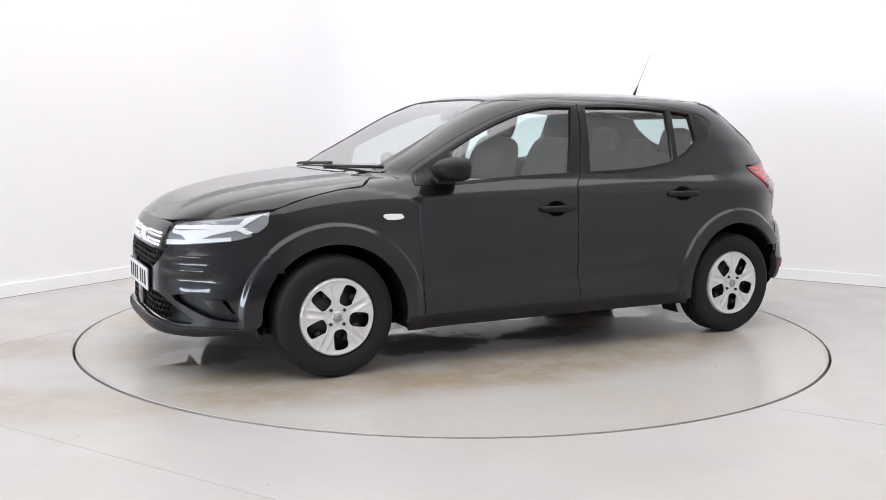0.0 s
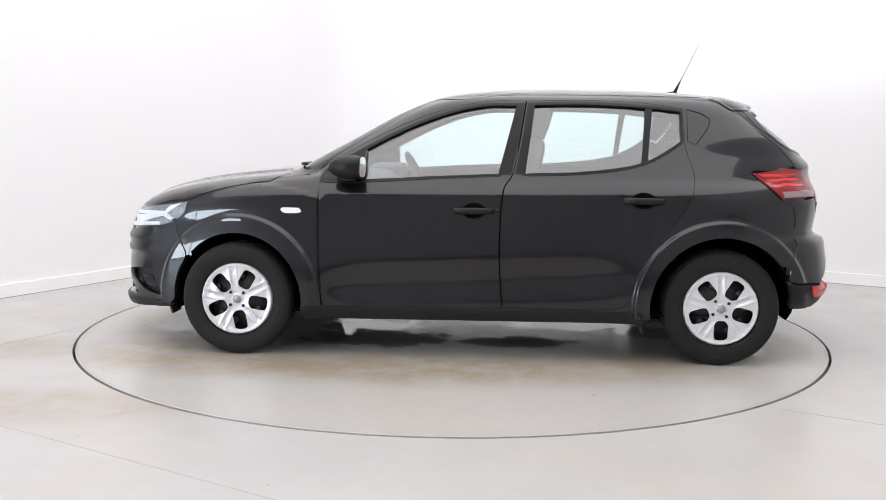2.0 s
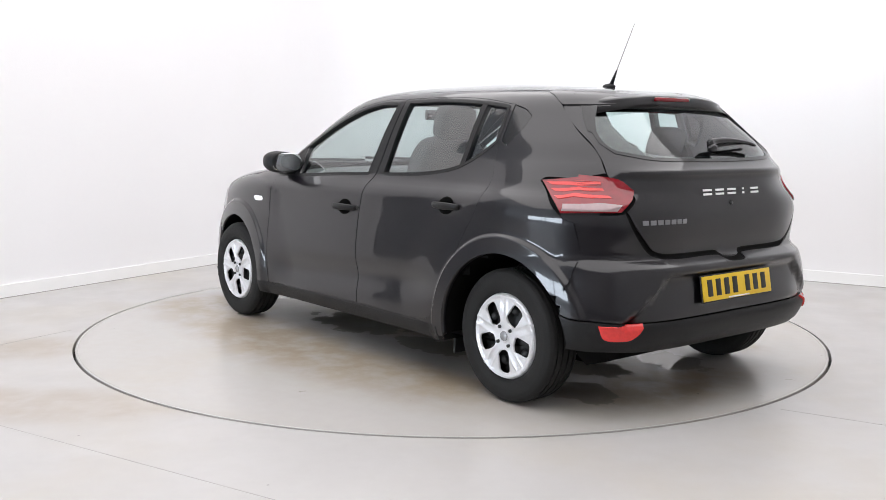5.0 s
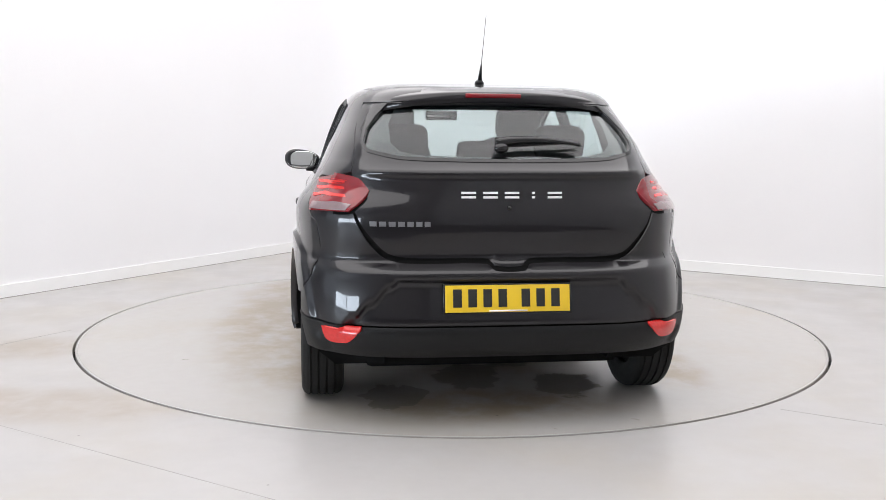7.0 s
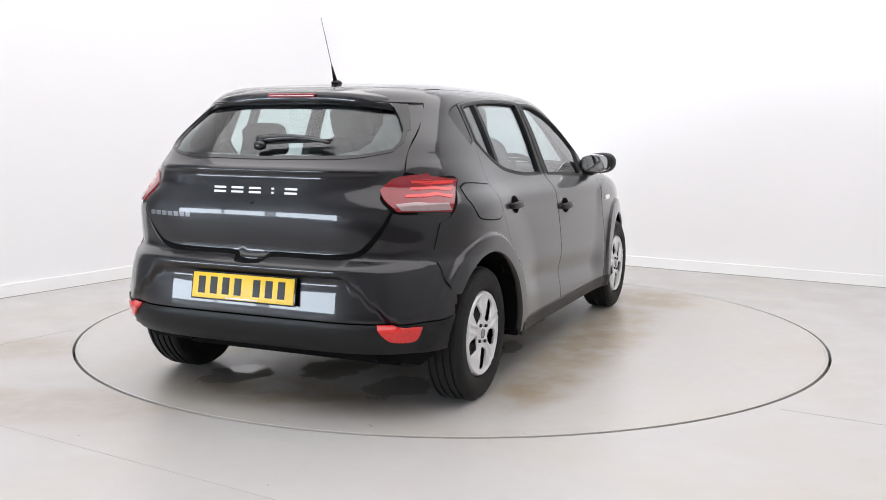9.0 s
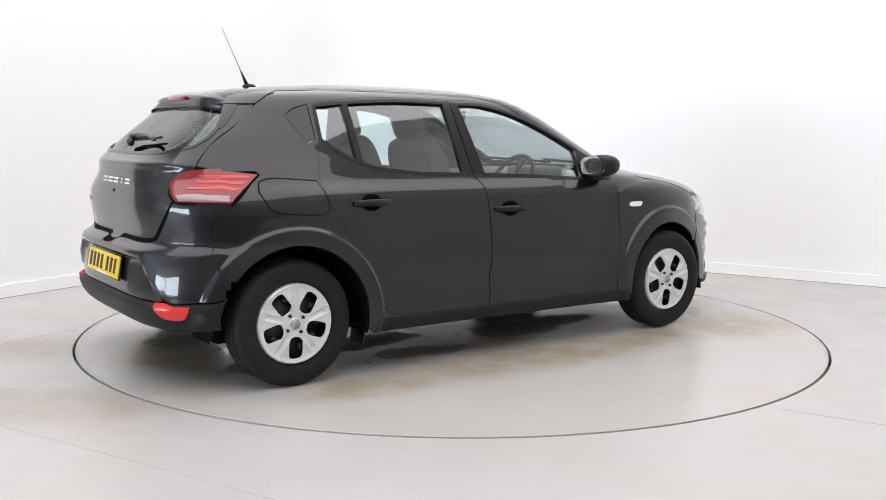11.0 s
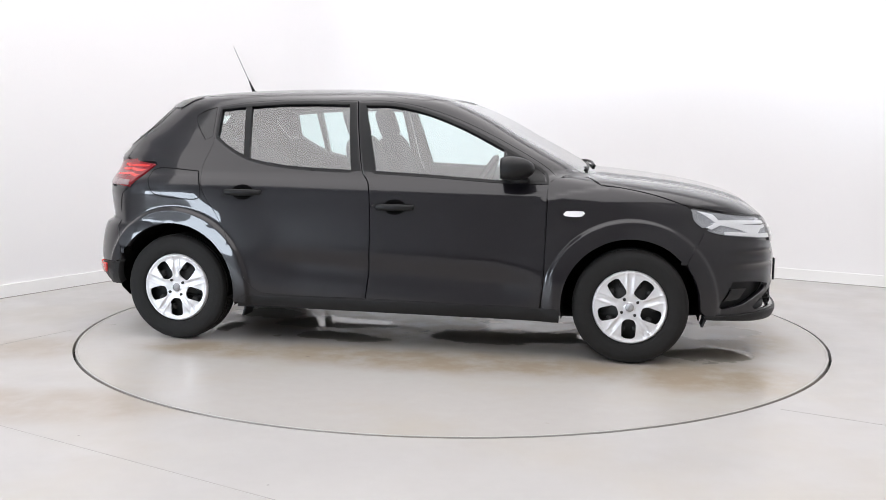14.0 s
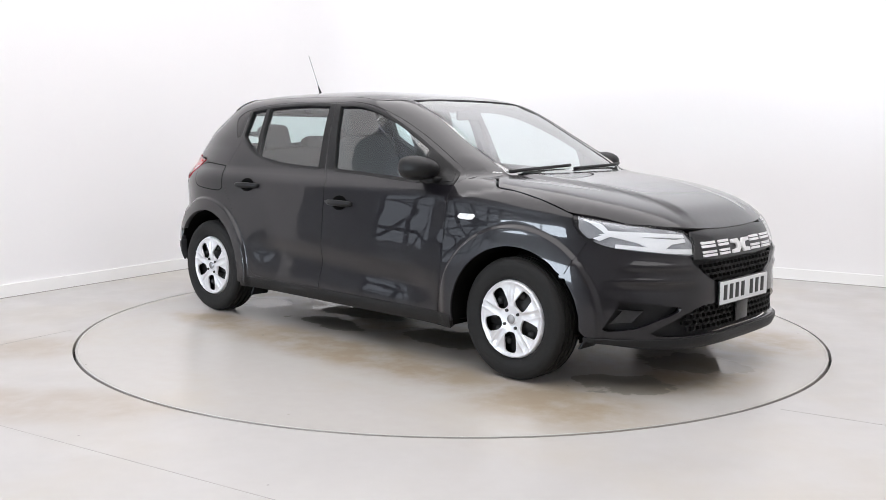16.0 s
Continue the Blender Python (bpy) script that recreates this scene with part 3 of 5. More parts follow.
def build_flanks():
    door_f, door_r = FRONT_DOOR, REAR_DOOR
    join = FRONT_DOOR[:1] + [(-.15, .295)] + REAR_DOOR[1:13] + FRONT_DOOR[7:]
    flank = flank_outline()
    both("side_frame", "side", flank, M_PAINT, car, holes=[join, QUARTER], size=0.021, thick=0.03, gap=0.001, extra=RING_R)
    doors_f = both("front_door", "side", door_f, M_PAINT, car, holes=[FRONT_GLASS, SAIL], size=0.026, gap=0.0018, thick=0.035)
    doors_r = both("rear_door", "side", door_r, M_PAINT, car, holes=[REAR_GLASS_M, REAR_GLASS_Q], size=0.026, gap=0.0018, thick=0.035, extra=RING_R)
    both("side_window", "side", FRONT_GLASS, M_GLASS, doors_f, "tinted side window glass", size=0.05, gap=-0.004, lift=-0.012, thick=0.0)
    both("mirror_sail", "side", SAIL, M_PLASTIC, doors_f, "black plastic mirror sail", size=0.04, gap=0.001, lift=0.002)
    both("side_window", "side", REAR_GLASS_M, M_REARGLASS, doors_r, "tinted side window glass", size=0.05, gap=-0.004, lift=-0.012, thick=0.0)
    both("quarter_window", "side", REAR_GLASS_Q, M_REARGLASS, doors_r, "small fixed tinted window", size=0.05, gap=-0.004, lift=-0.012, thick=0.0)
    both("pillar_trim", "side", QUARTER, M_GLOSSBLACK, car, "black plastic trim behind the rear door", size=0.04, gap=0.004, lift=-0.003)
    # B-pillar covers and window seals
    pil_f = [(-.122, 1.0), (-.186, 1.0), (-.226, 1.2), (-.254, 1.385), (-.216, 1.385)]
    pil_r = [(-.203, 1.003), (-.251, 1.003), (-.298, 1.385), (-.266, 1.388), (-.24, 1.2)]
    both("pillar_cover", "side", pil_f, M_PLASTIC, doors_f, "matt black pillar cover", size=0.04, gap=0.001, lift=0.002, thick=0.01)
    both("pillar_cover", "side", pil_r, M_PLASTIC, doors_r, "matt black pillar cover", size=0.04, gap=0.001, lift=0.002, thick=0.01)
    bar = [(-.9, 1.372), (-.935, 1.37), (-.905, 1.07), (-.872, 1.06)]
    both("window_bar", "side", bar, M_PLASTIC, doors_r, "black window divider bar", size=0.04, gap=0.0, lift=0.002, thick=0.015)

    def seal(o, pr, wide=0.011):
        both("window_seal", "side", loop(o, 0.03, True, -wide).tolist(), M_PLASTIC, pr, "black rubber window seal",
             holes=[loop(o, 0.03, True, 0.004).tolist()], size=0.03, gap=0.0, lift=0.003, thick=0.012, smooth=False)
    seal(FRONT_GLASS[:7] + [(.83, 1.0), (.845, .958)] + FRONT_GLASS[7:], doors_f)
    seal(REAR_GLASS_M[:3] + REAR_GLASS_Q[:4] + REAR_GLASS_M[4:], doors_r)
    for o in ([(.80, .3), (.88, .3), (.89, .95), (.81, .95)], [(-.1, .3), (-.19, .3), (-.19, .98), (-.1, .98)]):
        both("door_seam", "side", o, M_INNER, car, "dark seam behind the door edge", size=0.04, gap=0.0, lift=-0.03, thick=0.0)
    return doors_f, doors_r


doors_f, doors_r = build_flanks()


def build_front_and_top():
    # bonnet shut line seen from the side, then the edge over the lamps and grille
    shut = [(1.06, .985), (1.13, .95), (1.25, .935), (1.4, .905), (1.5, .875), (1.59, .842)]
    a = math.degrees(math.asin((.56 - HUB_Z) / ARCH_F))
    fender = [(.848, .958), (.905, .982), (.97, .99)] + shut + [(1.6, .8), (1.63, .755), (1.67, .715), (1.59, .56)]
    fender += arc(AXLE, HUB_Z, ARCH_F, a, 189) + [(.9, .262), (.83, .285), (.8425, .45), (.8495, .7), (.8525, .85)]
    both("front_fender", "side", fender, M_PAINT, car, size=0.019, extra=RING_F)

    def on(x, z):
        return (x, float(side_y(np.array(x), z)))
    edge = [on(x, z) for x, z in shut]
    for y in (.66, .6, .5, .35, .18, 0):
        z = .765 + .04 * (y / .66) ** 2
        edge.append((float(end_x(np.array(y), z, True)), y))
    rear = [(1.05, .66), (1.085, .45), (1.10, .2), (1.105, 0)]
    half = edge[:-1]
    hood = half + [edge[-1]] + [(x, -y) for x, y in half[::-1]] + [(x, -y) for x, y in rear[:-1]] + [rear[-1]] + rear[:-1][::-1]
    panel("hood", "top", hood, M_PAINT, car, size=0.04, gap=0.003, thick=0.02)
    cowl = [(1.1, .2), (1.08, .45), (1.045, .66), (.965, .69), (1.0, .45), (1.02, .2), (1.025, 0)]
    cowl = cowl + [(x, -y) for x, y in cowl[:-1][::-1]] + [(1.105, 0)]
    panel("cowl", "top", cowl, M_PLASTIC, car, "black plastic scuttle below the windscreen", size=0.05, gap=0.0, lift=-0.004)
    # roof
    e2 = [on(x, z) for x, z in ROOF_EDGE]
    wt = [(float(end_x(np.array(f * WIDE(1.4)), z, True)), f * float(WIDE(1.4))) for f, z in ((.82, 1.4), (.6, 1.412), (.3, 1.418), (0, 1.42))]
    rr = [(-1.295, .52), (-1.33, .42), (-1.36, .28), (-1.38, 0)]
    roof = wt[::-1] + e2[1:] + rr
    roof = roof + [(x, -y) for x, y in roof[::-1] if y > 0]
    panel("roof", "top", roof, M_PAINT, car, size=0.05, gap=0.002, thick=0.02)
    # windscreen
    g = [(.80 * float(WIDE(z)), z) for z in (1.0, 1.1, 1.2, 1.3, 1.37, 1.4)]
    g = g + [(.35, 1.413), (0, 1.416), (-.35, 1.413)] + [(-y, z) for y, z in g[::-1]] + [(-.4, .99), (0, .985), (.4, .99)]
    ws = panel("windscreen", "front", g, M_SCREEN, car, "laminated windscreen glass", size=0.05, gap=0.004, lift=-0.006, thick=0.0)
    zs = (.99, 1.05, 1.12, 1.2, 1.28, 1.35, 1.405)
    post = [(k * float(WIDE(z)), z) for k, z in zip((.7, .715, .73, .745, .755, .765, .775), zs)] + [(.93 * float(WIDE(z)), z) for z in zs[::-1]]
    both("windscreen_pillar", "front", post, M_PAINT, car, size=0.03, gap=0.0, lift=-0.003, thick=0.012)
    inner = loop(g, 0.04, True, 0.03).tolist()
    panel("windscreen_border", "front", g, M_GLOSSBLACK, ws, "black printed windscreen border", holes=[inner], size=0.04, gap=0.0, lift=-0.009, thick=0.0)


build_front_and_top()


def build_rear():
    edge = [(float(side_y(np.array(x), z)), z) for x, z in TG_EDGE]
    low = [(.6, 1.035), (.548, .99), (.55, .95), (.6, .9), (.58, .84), (.537, .775), (.49, .727), (.42, .711), (.2, .708), (.085, .705), (.06, .684)]
    half = [(.3, 1.402)] + edge + low
    out = half + [(-y, z) for y, z in half[::-1]]
    glass = [(.475, 1.348), (.53, 1.29), (.568, 1.235), (.578, 1.185), (.555, 1.15), (.44, 1.124), (.2, 1.116)]
    glass = [(0, 1.352)] + glass + [(0, 1.114)] + [(-y, z) for y, z in glass[::-1]]
    tg = panel("tailgate", "rear", out, M_PAINT, car, holes=[glass], size=0.03, gap=0.0016, thick=0.02)
    clear = [(.45, 1.332), (.48, 1.27), (.475, 1.19), (.44, 1.155), (.36, 1.14), (.18, 1.134)]
    clear = [(0, 1.335)] + clear + [(0, 1.132)] + [(-y, z) for y, z in clear[::-1]]
    panel("window_border", "rear", glass, M_GLOSSBLACK, tg, "black printed border of the rear window", holes=[clear], size=0.04, gap=0.0, lift=-0.014, thick=0.0, smooth=False)
    panel("rear_window", "rear", glass, M_HATCHGLASS, tg, "tinted rear window glass", size=0.05, gap=-0.004, lift=-0.01, thick=0.0)
    big = loop(glass, 0.04, True, -0.012).tolist()
    panel("window_surround", "rear", big, M_GLOSSBLACK, tg, "gloss black rear window surround", holes=[glass], size=0.04, gap=0.0, lift=0.003, thick=0.006, smooth=False)
    # rear lamps wrap round the corner
    A = angle_at

    def pol(pts):
        return [(A(z, y=v, front=False) if k == "y" else A(z, x=v), z) for k, v, z in pts]
    lamp = pol([("x", -1.445, 1.022), ("x", -1.6, 1.042), ("y", .66, 1.052), ("y", .575, 1.035), ("y", .535, .985), ("y", .56, .945), ("y", .62, .893), ("x", -1.69, .89), ("x", -1.6, .885), ("x", -1.51, .965)])
    lamps = both("rear_lamp", "polar", lamp, M_REDLENS, car, "red rear lamp with a pale lower band", size=0.025, gap=0.004, lift=0.006, thick=0.03)
    band = pol([("x", -1.6, .925), ("x", -1.69, .928), ("y", .66, .932), ("y", .605, .925), ("y", .63, .9), ("x", -1.69, .897), ("x", -1.605, .896)])
    both("lamp_band", "polar", band, M_LAMPGREY, lamps, "clear reversing lamp band", size=0.025, gap=0.001, lift=0.009, thick=0.004)
    # chevron strips: fore and aft arms that meet in a bend
    for zz, x0, bend in ((1.014, -1.475, -.004), (.986, -1.505, .014), (.956, -1.54, .02)):
        bar = pol([("x", x0, zz), ("x", -1.58, zz + .004), ("x", -1.62, zz + .004 + bend * .5), ("x", -1.7, zz + .005), ("y", .67, zz + .008), ("y", .62, zz + .006),
                   ("y", .62, zz - .006), ("y", .67, zz - .005), ("x", -1.7, zz - .008), ("x", -1.625, zz - .012 + bend * .5), ("x", -1.58, zz - .012), ("x", x0 - .03, zz - .013)])
        both("lamp_strip", "polar", bar, M_REDBRIGHT, lamps, "bright red light strip", size=0.025, gap=0.001, lift=0.008, thick=0.004, smooth=False)
    # flanges behind the seams, some painted, some dark
    # its dark colour gives the shadow line below the tailgate edge
    panel("gate_flange", "rear", loop(out, .03, True, -.022).tolist(), M_INNER, tg, "dark tailgate seam flange", holes=[loop(out, .03, True, .02).tolist()], size=0.03, gap=0.0, lift=-0.008, thick=0.0, smooth=False)
    panel("roof_flange", "top", [(-1.1, .48), (-1.1, -.48), (-1.31, -.5), (-1.37, -.3), (-1.4, 0), (-1.37, .3), (-1.31, .5)], M_PAINT, car, "painted roof end", size=0.05, gap=0.0, lift=-0.012, thick=0.0, smooth=False)
    for o in ([(x + .04, z) for x, z in TG_EDGE] + [(x - .04, z) for x, z in TG_EDGE[::-1]], [(-1.6, .93), (-1.74, .93), (-1.76, .5), (-1.63, .5)]):
        both("seam_flange", "side", o, M_INNER if o[0][1] > 1 else M_PAINT, car, "dark seam flange", size=0.03, gap=0.0, lift=-0.006, thick=0.0)
    both("lamp_flange", "polar", loop(lamp, .03, True, -.016).tolist(), M_INNER, lamps, "painted lamp flange", size=0.03, gap=0.0, lift=-0.007, thick=0.0)
    # bumper: painted above, bare plastic below, with the plate in its recess
    q = math.pi
    top = pol([("x", -1.655, .55), ("x", -1.675, .72), ("x", -1.665, .845), ("x", -1.62, .875), ("x", -1.69, .883), ("y", .635, .886), ("y", .606, .893), ("y", .588, .828), ("y", .546, .755), ("y", .5, .71), ("y", .43, .692), ("y", .088, .688), ("y", .063, .666)])
    bot = pol([("y", .3, .436), ("y", .66, .436), ("x", -1.69, .45), ("x", -1.648, .465)])
    left = top + [(2 * q - a, z) for a, z in top[::-1]]
    under = [(a, z) for a, z in bot[::-1]]
    full = left + [(2 * q - a, z) for a, z in under] + [(q, .436)] + under[::-1]
    rim = rings_round(RING_R, .4, .9, -1.86, -1.5)
    rim = np.concatenate([rim, np.stack([2 * q - rim[:, 0], rim[:, 1]], -1)])
    rb = panel("rear_bumper", "polar", full, M_PAINT, car, size=0.024, gap=0.0016, thick=0.03, extra=rim)
    low_h = pol([("x", -1.645, .462), ("x", -1.69, .445), ("y", .66, .431), ("y", .3, .431)])
    low_b = pol([("y", .3, .3), ("y", .6, .303), ("x", -1.72, .31), ("x", -1.66, .315)])
    lo = low_h + [(2 * q - a, z) for a, z in low_h[::-1]] + [(2 * q - a, z) for a, z in low_b[::-1]] + low_b
    panel("lower_bumper", "polar", lo, M_PLASTIC, rb, "matt black plastic lower bumper", size=0.03, gap=0.001, lift=0.004, thick=0.04)
    ref = pol([("y", .735, .425), ("y", .59, .425), ("y", .635, .372), ("y", .66, .364), ("y", .705, .364), ("y", .722, .378)])
    both("rear_reflector", "polar", ref, M_REDBRIGHT, rb, "red bumper reflector", size=0.02, gap=0.001, lift=0.013, thick=0.014)
    # spoiler over the rear window
    bm = bmesh.new()
    rows = []
    n = 33
    for i in range(n):
        y = -.5 + i / (n - 1)
        k = abs(y) / .56
        fore = -1.30 + .03 * k ** 2
        zb = 1.40 - .05 * k ** 2.5
        zf = float(top_z(np.array([fore]), np.array([y]))[0])
        zm = float(top_z(np.array([-1.39 + .03 * k ** 2]), np.array([y]))[0])
        back = float(end_x(np.array(y), zb, False)) - .048 * (1 - .95 * min(1, abs(y) / .5) ** 5)
        sec = [(fore, zf + .001), (-1.39 + .03 * k ** 2, max(zm, zb + .01) + .004), (back + .02, zb + .006), (back, zb - .004), (back + .004, zb - .018),
               (float(end_x(np.array(y), zb - .046, False)) - .012 * (1 - min(1, abs(y) / .5) ** 5), zb - .046), (fore - .05, zf - .06)]
        rows.append([bm.verts.new((x, y, z)) for x, z in sec])
    for a, b in zip(rows, rows[1:]):
        for j in range(len(a)):
            bm.faces.new((a[j], a[(j + 1) % len(a)], b[(j + 1) % len(a)], b[j]))
    bm.faces.new(rows[0]); bm.faces.new(rows[-1][::-1])
    bmesh.ops.recalc_face_normals(bm, faces=bm.faces)
    sp = part("spoiler", bm, M_PAINT, car)
    skin = pol([("x", -1.25, 1.412), ("x", -1.27, 1.42), ("y", .44, 1.424), ("y", .3, 1.426)]) + [(math.pi, 1.421)]
    under = pol([("x", -1.37, 1.352), ("y", .5, 1.352), ("y", .3, 1.358)]) + [(math.pi, 1.356)]
    skin = skin + [(2 * math.pi - a, z) for a, z in skin[:-1][::-1]] + [(2 * math.pi - a, z) for a, z in under[:-1]] + under[::-1]
    panel("spoiler_skin", "polar", skin, M_PAINT, sp, size=0.025, gap=0.0, lift=0.006, thick=0.01)
    ear = [(.475, 1.362), (.52, 1.36), (.56, 1.3), (.59, 1.235), (.58, 1.23), (.545, 1.285), (.495, 1.34)]
    both("spoiler_ear", "rear", ear, M_GLOSSBLACK, sp, size=0.03, gap=0.0, lift=0.002, thick=0.004)
    bm = bmesh.new()
    add_box(bm, -1.536, .01, 1.386, .03, .25, .02, bevel=.006)
    part("brake_light", bm, M_REDLENS, sp, "high red brake light")
    return tg, rb


tailgate, rear_bumper = build_rear()


def build_nose():
    A = angle_at

    def pol(pts):
        return [(A(z, y=v) if k == "y" else A(z, x=v), z) for k, v, z in pts]
    # head lamps
    lamp = pol([("x", 1.605, .838), ("x", 1.7, .822), ("y", .62, .803), ("y", .5, .786), ("y", .43, .77), ("y", .405, .71), ("y", .43, .655), ("y", .55, .668), ("x", 1.8, .69), ("x", 1.69, .72), ("x", 1.62, .775)])
    lamps = both("head_lamp", "polar", lamp, M_LAMPBACK, car, "clear head lamp with white light strips", size=0.025, gap=0.003, lift=-0.014, thick=0.01)
    both("lamp_lens", "polar", lamp, M_LENS, lamps, "clear plastic lens", size=0.03, gap=0.003, lift=0.003, thick=0.0)
    for st in ([("x", 1.64, .822), ("x", 1.72, .803), ("y", .7, .772), ("y", .6, .768), ("y", .45, .757), ("y", .45, .742), ("y", .6, .748), ("y", .7, .745), ("x", 1.72, .725), ("x", 1.69, .735), ("x", 1.74, .758)],
               [("y", .66, .772), ("y", .62, .745), ("y", .5, .735), ("y", .45, .738), ("y", .45, .722), ("y", .52, .716), ("y", .56, .69), ("y", .6, .69), ("y", .64, .72), ("y", .72, .755)],
               [("y", .43, .688), ("y", .56, .694), ("x", 1.79, .712), ("x", 1.79, .695), ("y", .56, .674), ("y", .43, .664)]):
        both("light_strip", "polar", pol(st), M_WHITE, lamps, "white light guide", size=0.02, gap=0.0, lift=-0.004, thick=0.014, smooth=False)
    for yy in (.5, .62):
        strip = pol([("y", yy - .03, .77), ("y", yy + .01, .775), ("y", yy + .05, .75), ("y", yy + .02, .742)])
        both("lamp_reflector", "polar", strip, M_CHROME, lamps, "bright lamp reflector", size=0.02, gap=0.001, lift=-0.006, thick=0.01)
    both("lamp_flange", "polar", loop(lamp, .03, True, -.014).tolist(), M_PAINT, lamps, "painted lamp flange", size=0.03, gap=0.0, lift=-0.018, thick=0.0)
    both("seam_flange", "side", [(1.6, .73), (1.7, .735), (1.64, .54), (1.56, .54)], M_PAINT, car, "painted seam flange", size=0.03, gap=0.0, lift=-0.006, thick=0.0)
    # bumper skin with its openings
    topl = pol([("y", .2, .508), ("y", .33, .55), ("y", .44, .625), ("y", .44, .647), ("y", .56, .66), ("x", 1.8, .684), ("x", 1.673, .713)])
    a = math.degrees(math.asin((.555 - HUB_Z) / ARCH_F))
    side = [(A(z, x=x), z) for x, z in [(1.591, .557)] + arc(AXLE, HUB_Z, ARCH_F, a - 8, 1, 6)[:-1] + [(1.668, .29)]]
    bott = pol([("x", 1.7, .262), ("x", 1.85, .258), ("y", .6, .262), ("y", .3, .262)])
    half = topl + side + bott
    out = [(0.0, .506)] + half + [(0.0, .262)] + [(-u, v) for u, v in half[::-1]]
    gl = pol([("y", .3, .418), ("y", .4, .412), ("y", .56, .345), ("y", .62, .3), ("y", .6, .283), ("y", .3, .276)])
    grille_low = [(0.0, .42)] + gl + [(0.0, .275)] + [(-u, v) for u, v in gl[::-1]]
    fog = pol([("y", .5, .415), ("y", .6, .436), ("y", .7, .445), ("x", 1.83, .43), ("x", 1.765, .31), ("y", .72, .298), ("y", .665, .315), ("y", .6, .355), ("y", .515, .395)])
    rim = rings_round(RING_F, .25, .75, 1.5, 1.82)
    rim = np.concatenate([rim, rim * np.array([-1, 1])])
    bumper = panel("front_bumper", "polar", out, M_PAINT, car, holes=[grille_low, fog, [(-u, v) for u, v in fog[::-1]]], size=0.026, gap=0.003, thick=0.03, extra=rim)
    both("fog_pocket", "polar", fog, M_PLASTIC, bumper, "black plastic fog lamp pocket", size=0.03, gap=-0.004, lift=-0.045, thick=0.0)
    fl = pol([("y", .64, .405), ("y", .72, .41), ("x", 1.84, .4), ("x", 1.8, .345), ("y", .72, .335), ("y", .67, .345)])
    both("fog_blank", "polar", fl, M_GLOSSBLACK, bumper, "round black fog lamp blank", size=0.03, gap=0.002, lift=-0.012, thick=0.016)
    lipt = pol([("y", .3, .27), ("y", .6, .268), ("x", 1.85, .264), ("x", 1.69, .266)])
    lipb = pol([("x", 1.69, .252), ("x", 1.85, .238), ("y", .6, .23), ("y", .3, .228)])
    h2 = lipt + lipb
    lip = [(0.0, .27)] + h2 + [(0.0, .226)] + [(-u, v) for u, v in h2[::-1]]
    panel("front_lip", "polar", lip, M_PLASTIC, bumper, "black plastic front lip", size=0.03, gap=0.0, lift=0.014, thick=0.05)
    # upper grille: a black band with pale bars and the emblem, honeycomb below it
    up = pol([("y", .2, .766), ("y", .4, .76), ("y", .398, .71), ("y", .425, .65), ("y", .43, .63), ("y", .33, .558), ("y", .2, .516)])
    upper = [(0.0, .768)] + up + [(0.0, .514)] + [(-u, v) for u, v in up[::-1]]
    grille = panel("upper_grille", "polar", upper, M_PLASTIC, car, "black radiator grille with pale bars", size=0.03, gap=0.002, lift=-0.03, thick=0.0)
    frame_h = pol([("y", .2, .774), ("y", .4, .768), ("y", .4, .715), ("y", .43, .638), ("y", .2, .628)])
    band = [(0.0, .775)] + frame_h + [(0.0, .628)] + [(-u, v) for u, v in frame_h[::-1]]
    panel("grille_band", "polar", band, M_GLOSSBLACK, grille, "gloss black grille band", size=0.03, gap=0.001, lift=-0.004, thick=0.03)
    low = panel("lower_grille", "polar", grille_low, M_PLASTIC, car, "black honeycomb lower grille", size=0.04, gap=-0.006, lift=-0.05, thick=0.0)
    for s in (1, -1):
        for k, (y0, y1) in enumerate(((.12, .215), (.25, .36))):
            for z0 in (.704, .688, .662, .646):
                b = pol([("y", y0, z0 + .0115), ("y", y1, z0 + .0115), ("y", y1, z0), ("y", y0, z0)])
                panel("grille_bar", "polar", b, M_WHITE, grille, "pale grille bar", size=0.02, gap=0.0, lift=0.004, thick=0.016, mirror=s < 0)
        e = pol([("y", .012, .69), ("y", .03, .71), ("y", .09, .71), ("y", .09, .694), ("y", .045, .69), ("y", .04, .677), ("y", .045, .664), ("y", .09, .66), ("y", .09, .644), ("y", .03, .644), ("y", .012, .664)])
        panel("emblem", "polar", e, M_WHITE, grille, "pale geometric emblem", size=0.02, gap=0.0, lift=0.008, thick=0.02, mirror=s < 0, smooth=False)

    def honeycomb(name, poly, lift, parent, r=.019):
        poly = np.array(poly)
        bm = bmesh.new()
        dz, k = r * 1.5, 0
        z = poly[:, 1].min()
        while z < poly[:, 1].max():
            u = -.5 + (k % 2) * r * 1.2
            while u < .5:
                if inside(poly, np.array([[u, z]]))[0]:
                    hexa = np.array([(u + q * r * 1.2 * math.sin(radians(60 * i)), z + q * r * .95 * math.cos(radians(60 * i))) for q in (1.0, .83) for i in range(6)])
                    P, N = surface("polar", hexa), normals("polar", hexa)
                    f = [bm.verts.new(p + n * lift) for p, n in zip(P, N)]
                    b = [bm.verts.new(p + n * (lift - .02)) for p, n in zip(P[6:], N[6:])]
                    for i in range(6):
                        j = (i + 1) % 6
                        bm.faces.new((f[i], f[j], f[6 + j], f[6 + i]))
                        bm.faces.new((f[6 + i], f[6 + j], b[j], b[i]))
                u += r * 2.4
            z += dz
            k += 1
        ob = part(name, bm, M_PLASTIC, parent, "black honeycomb grille mesh", smooth=False)
        ob["kind"] = "stuff"
    honeycomb("honeycomb", loop(grille_low, .03, True, .006), -0.012, low)
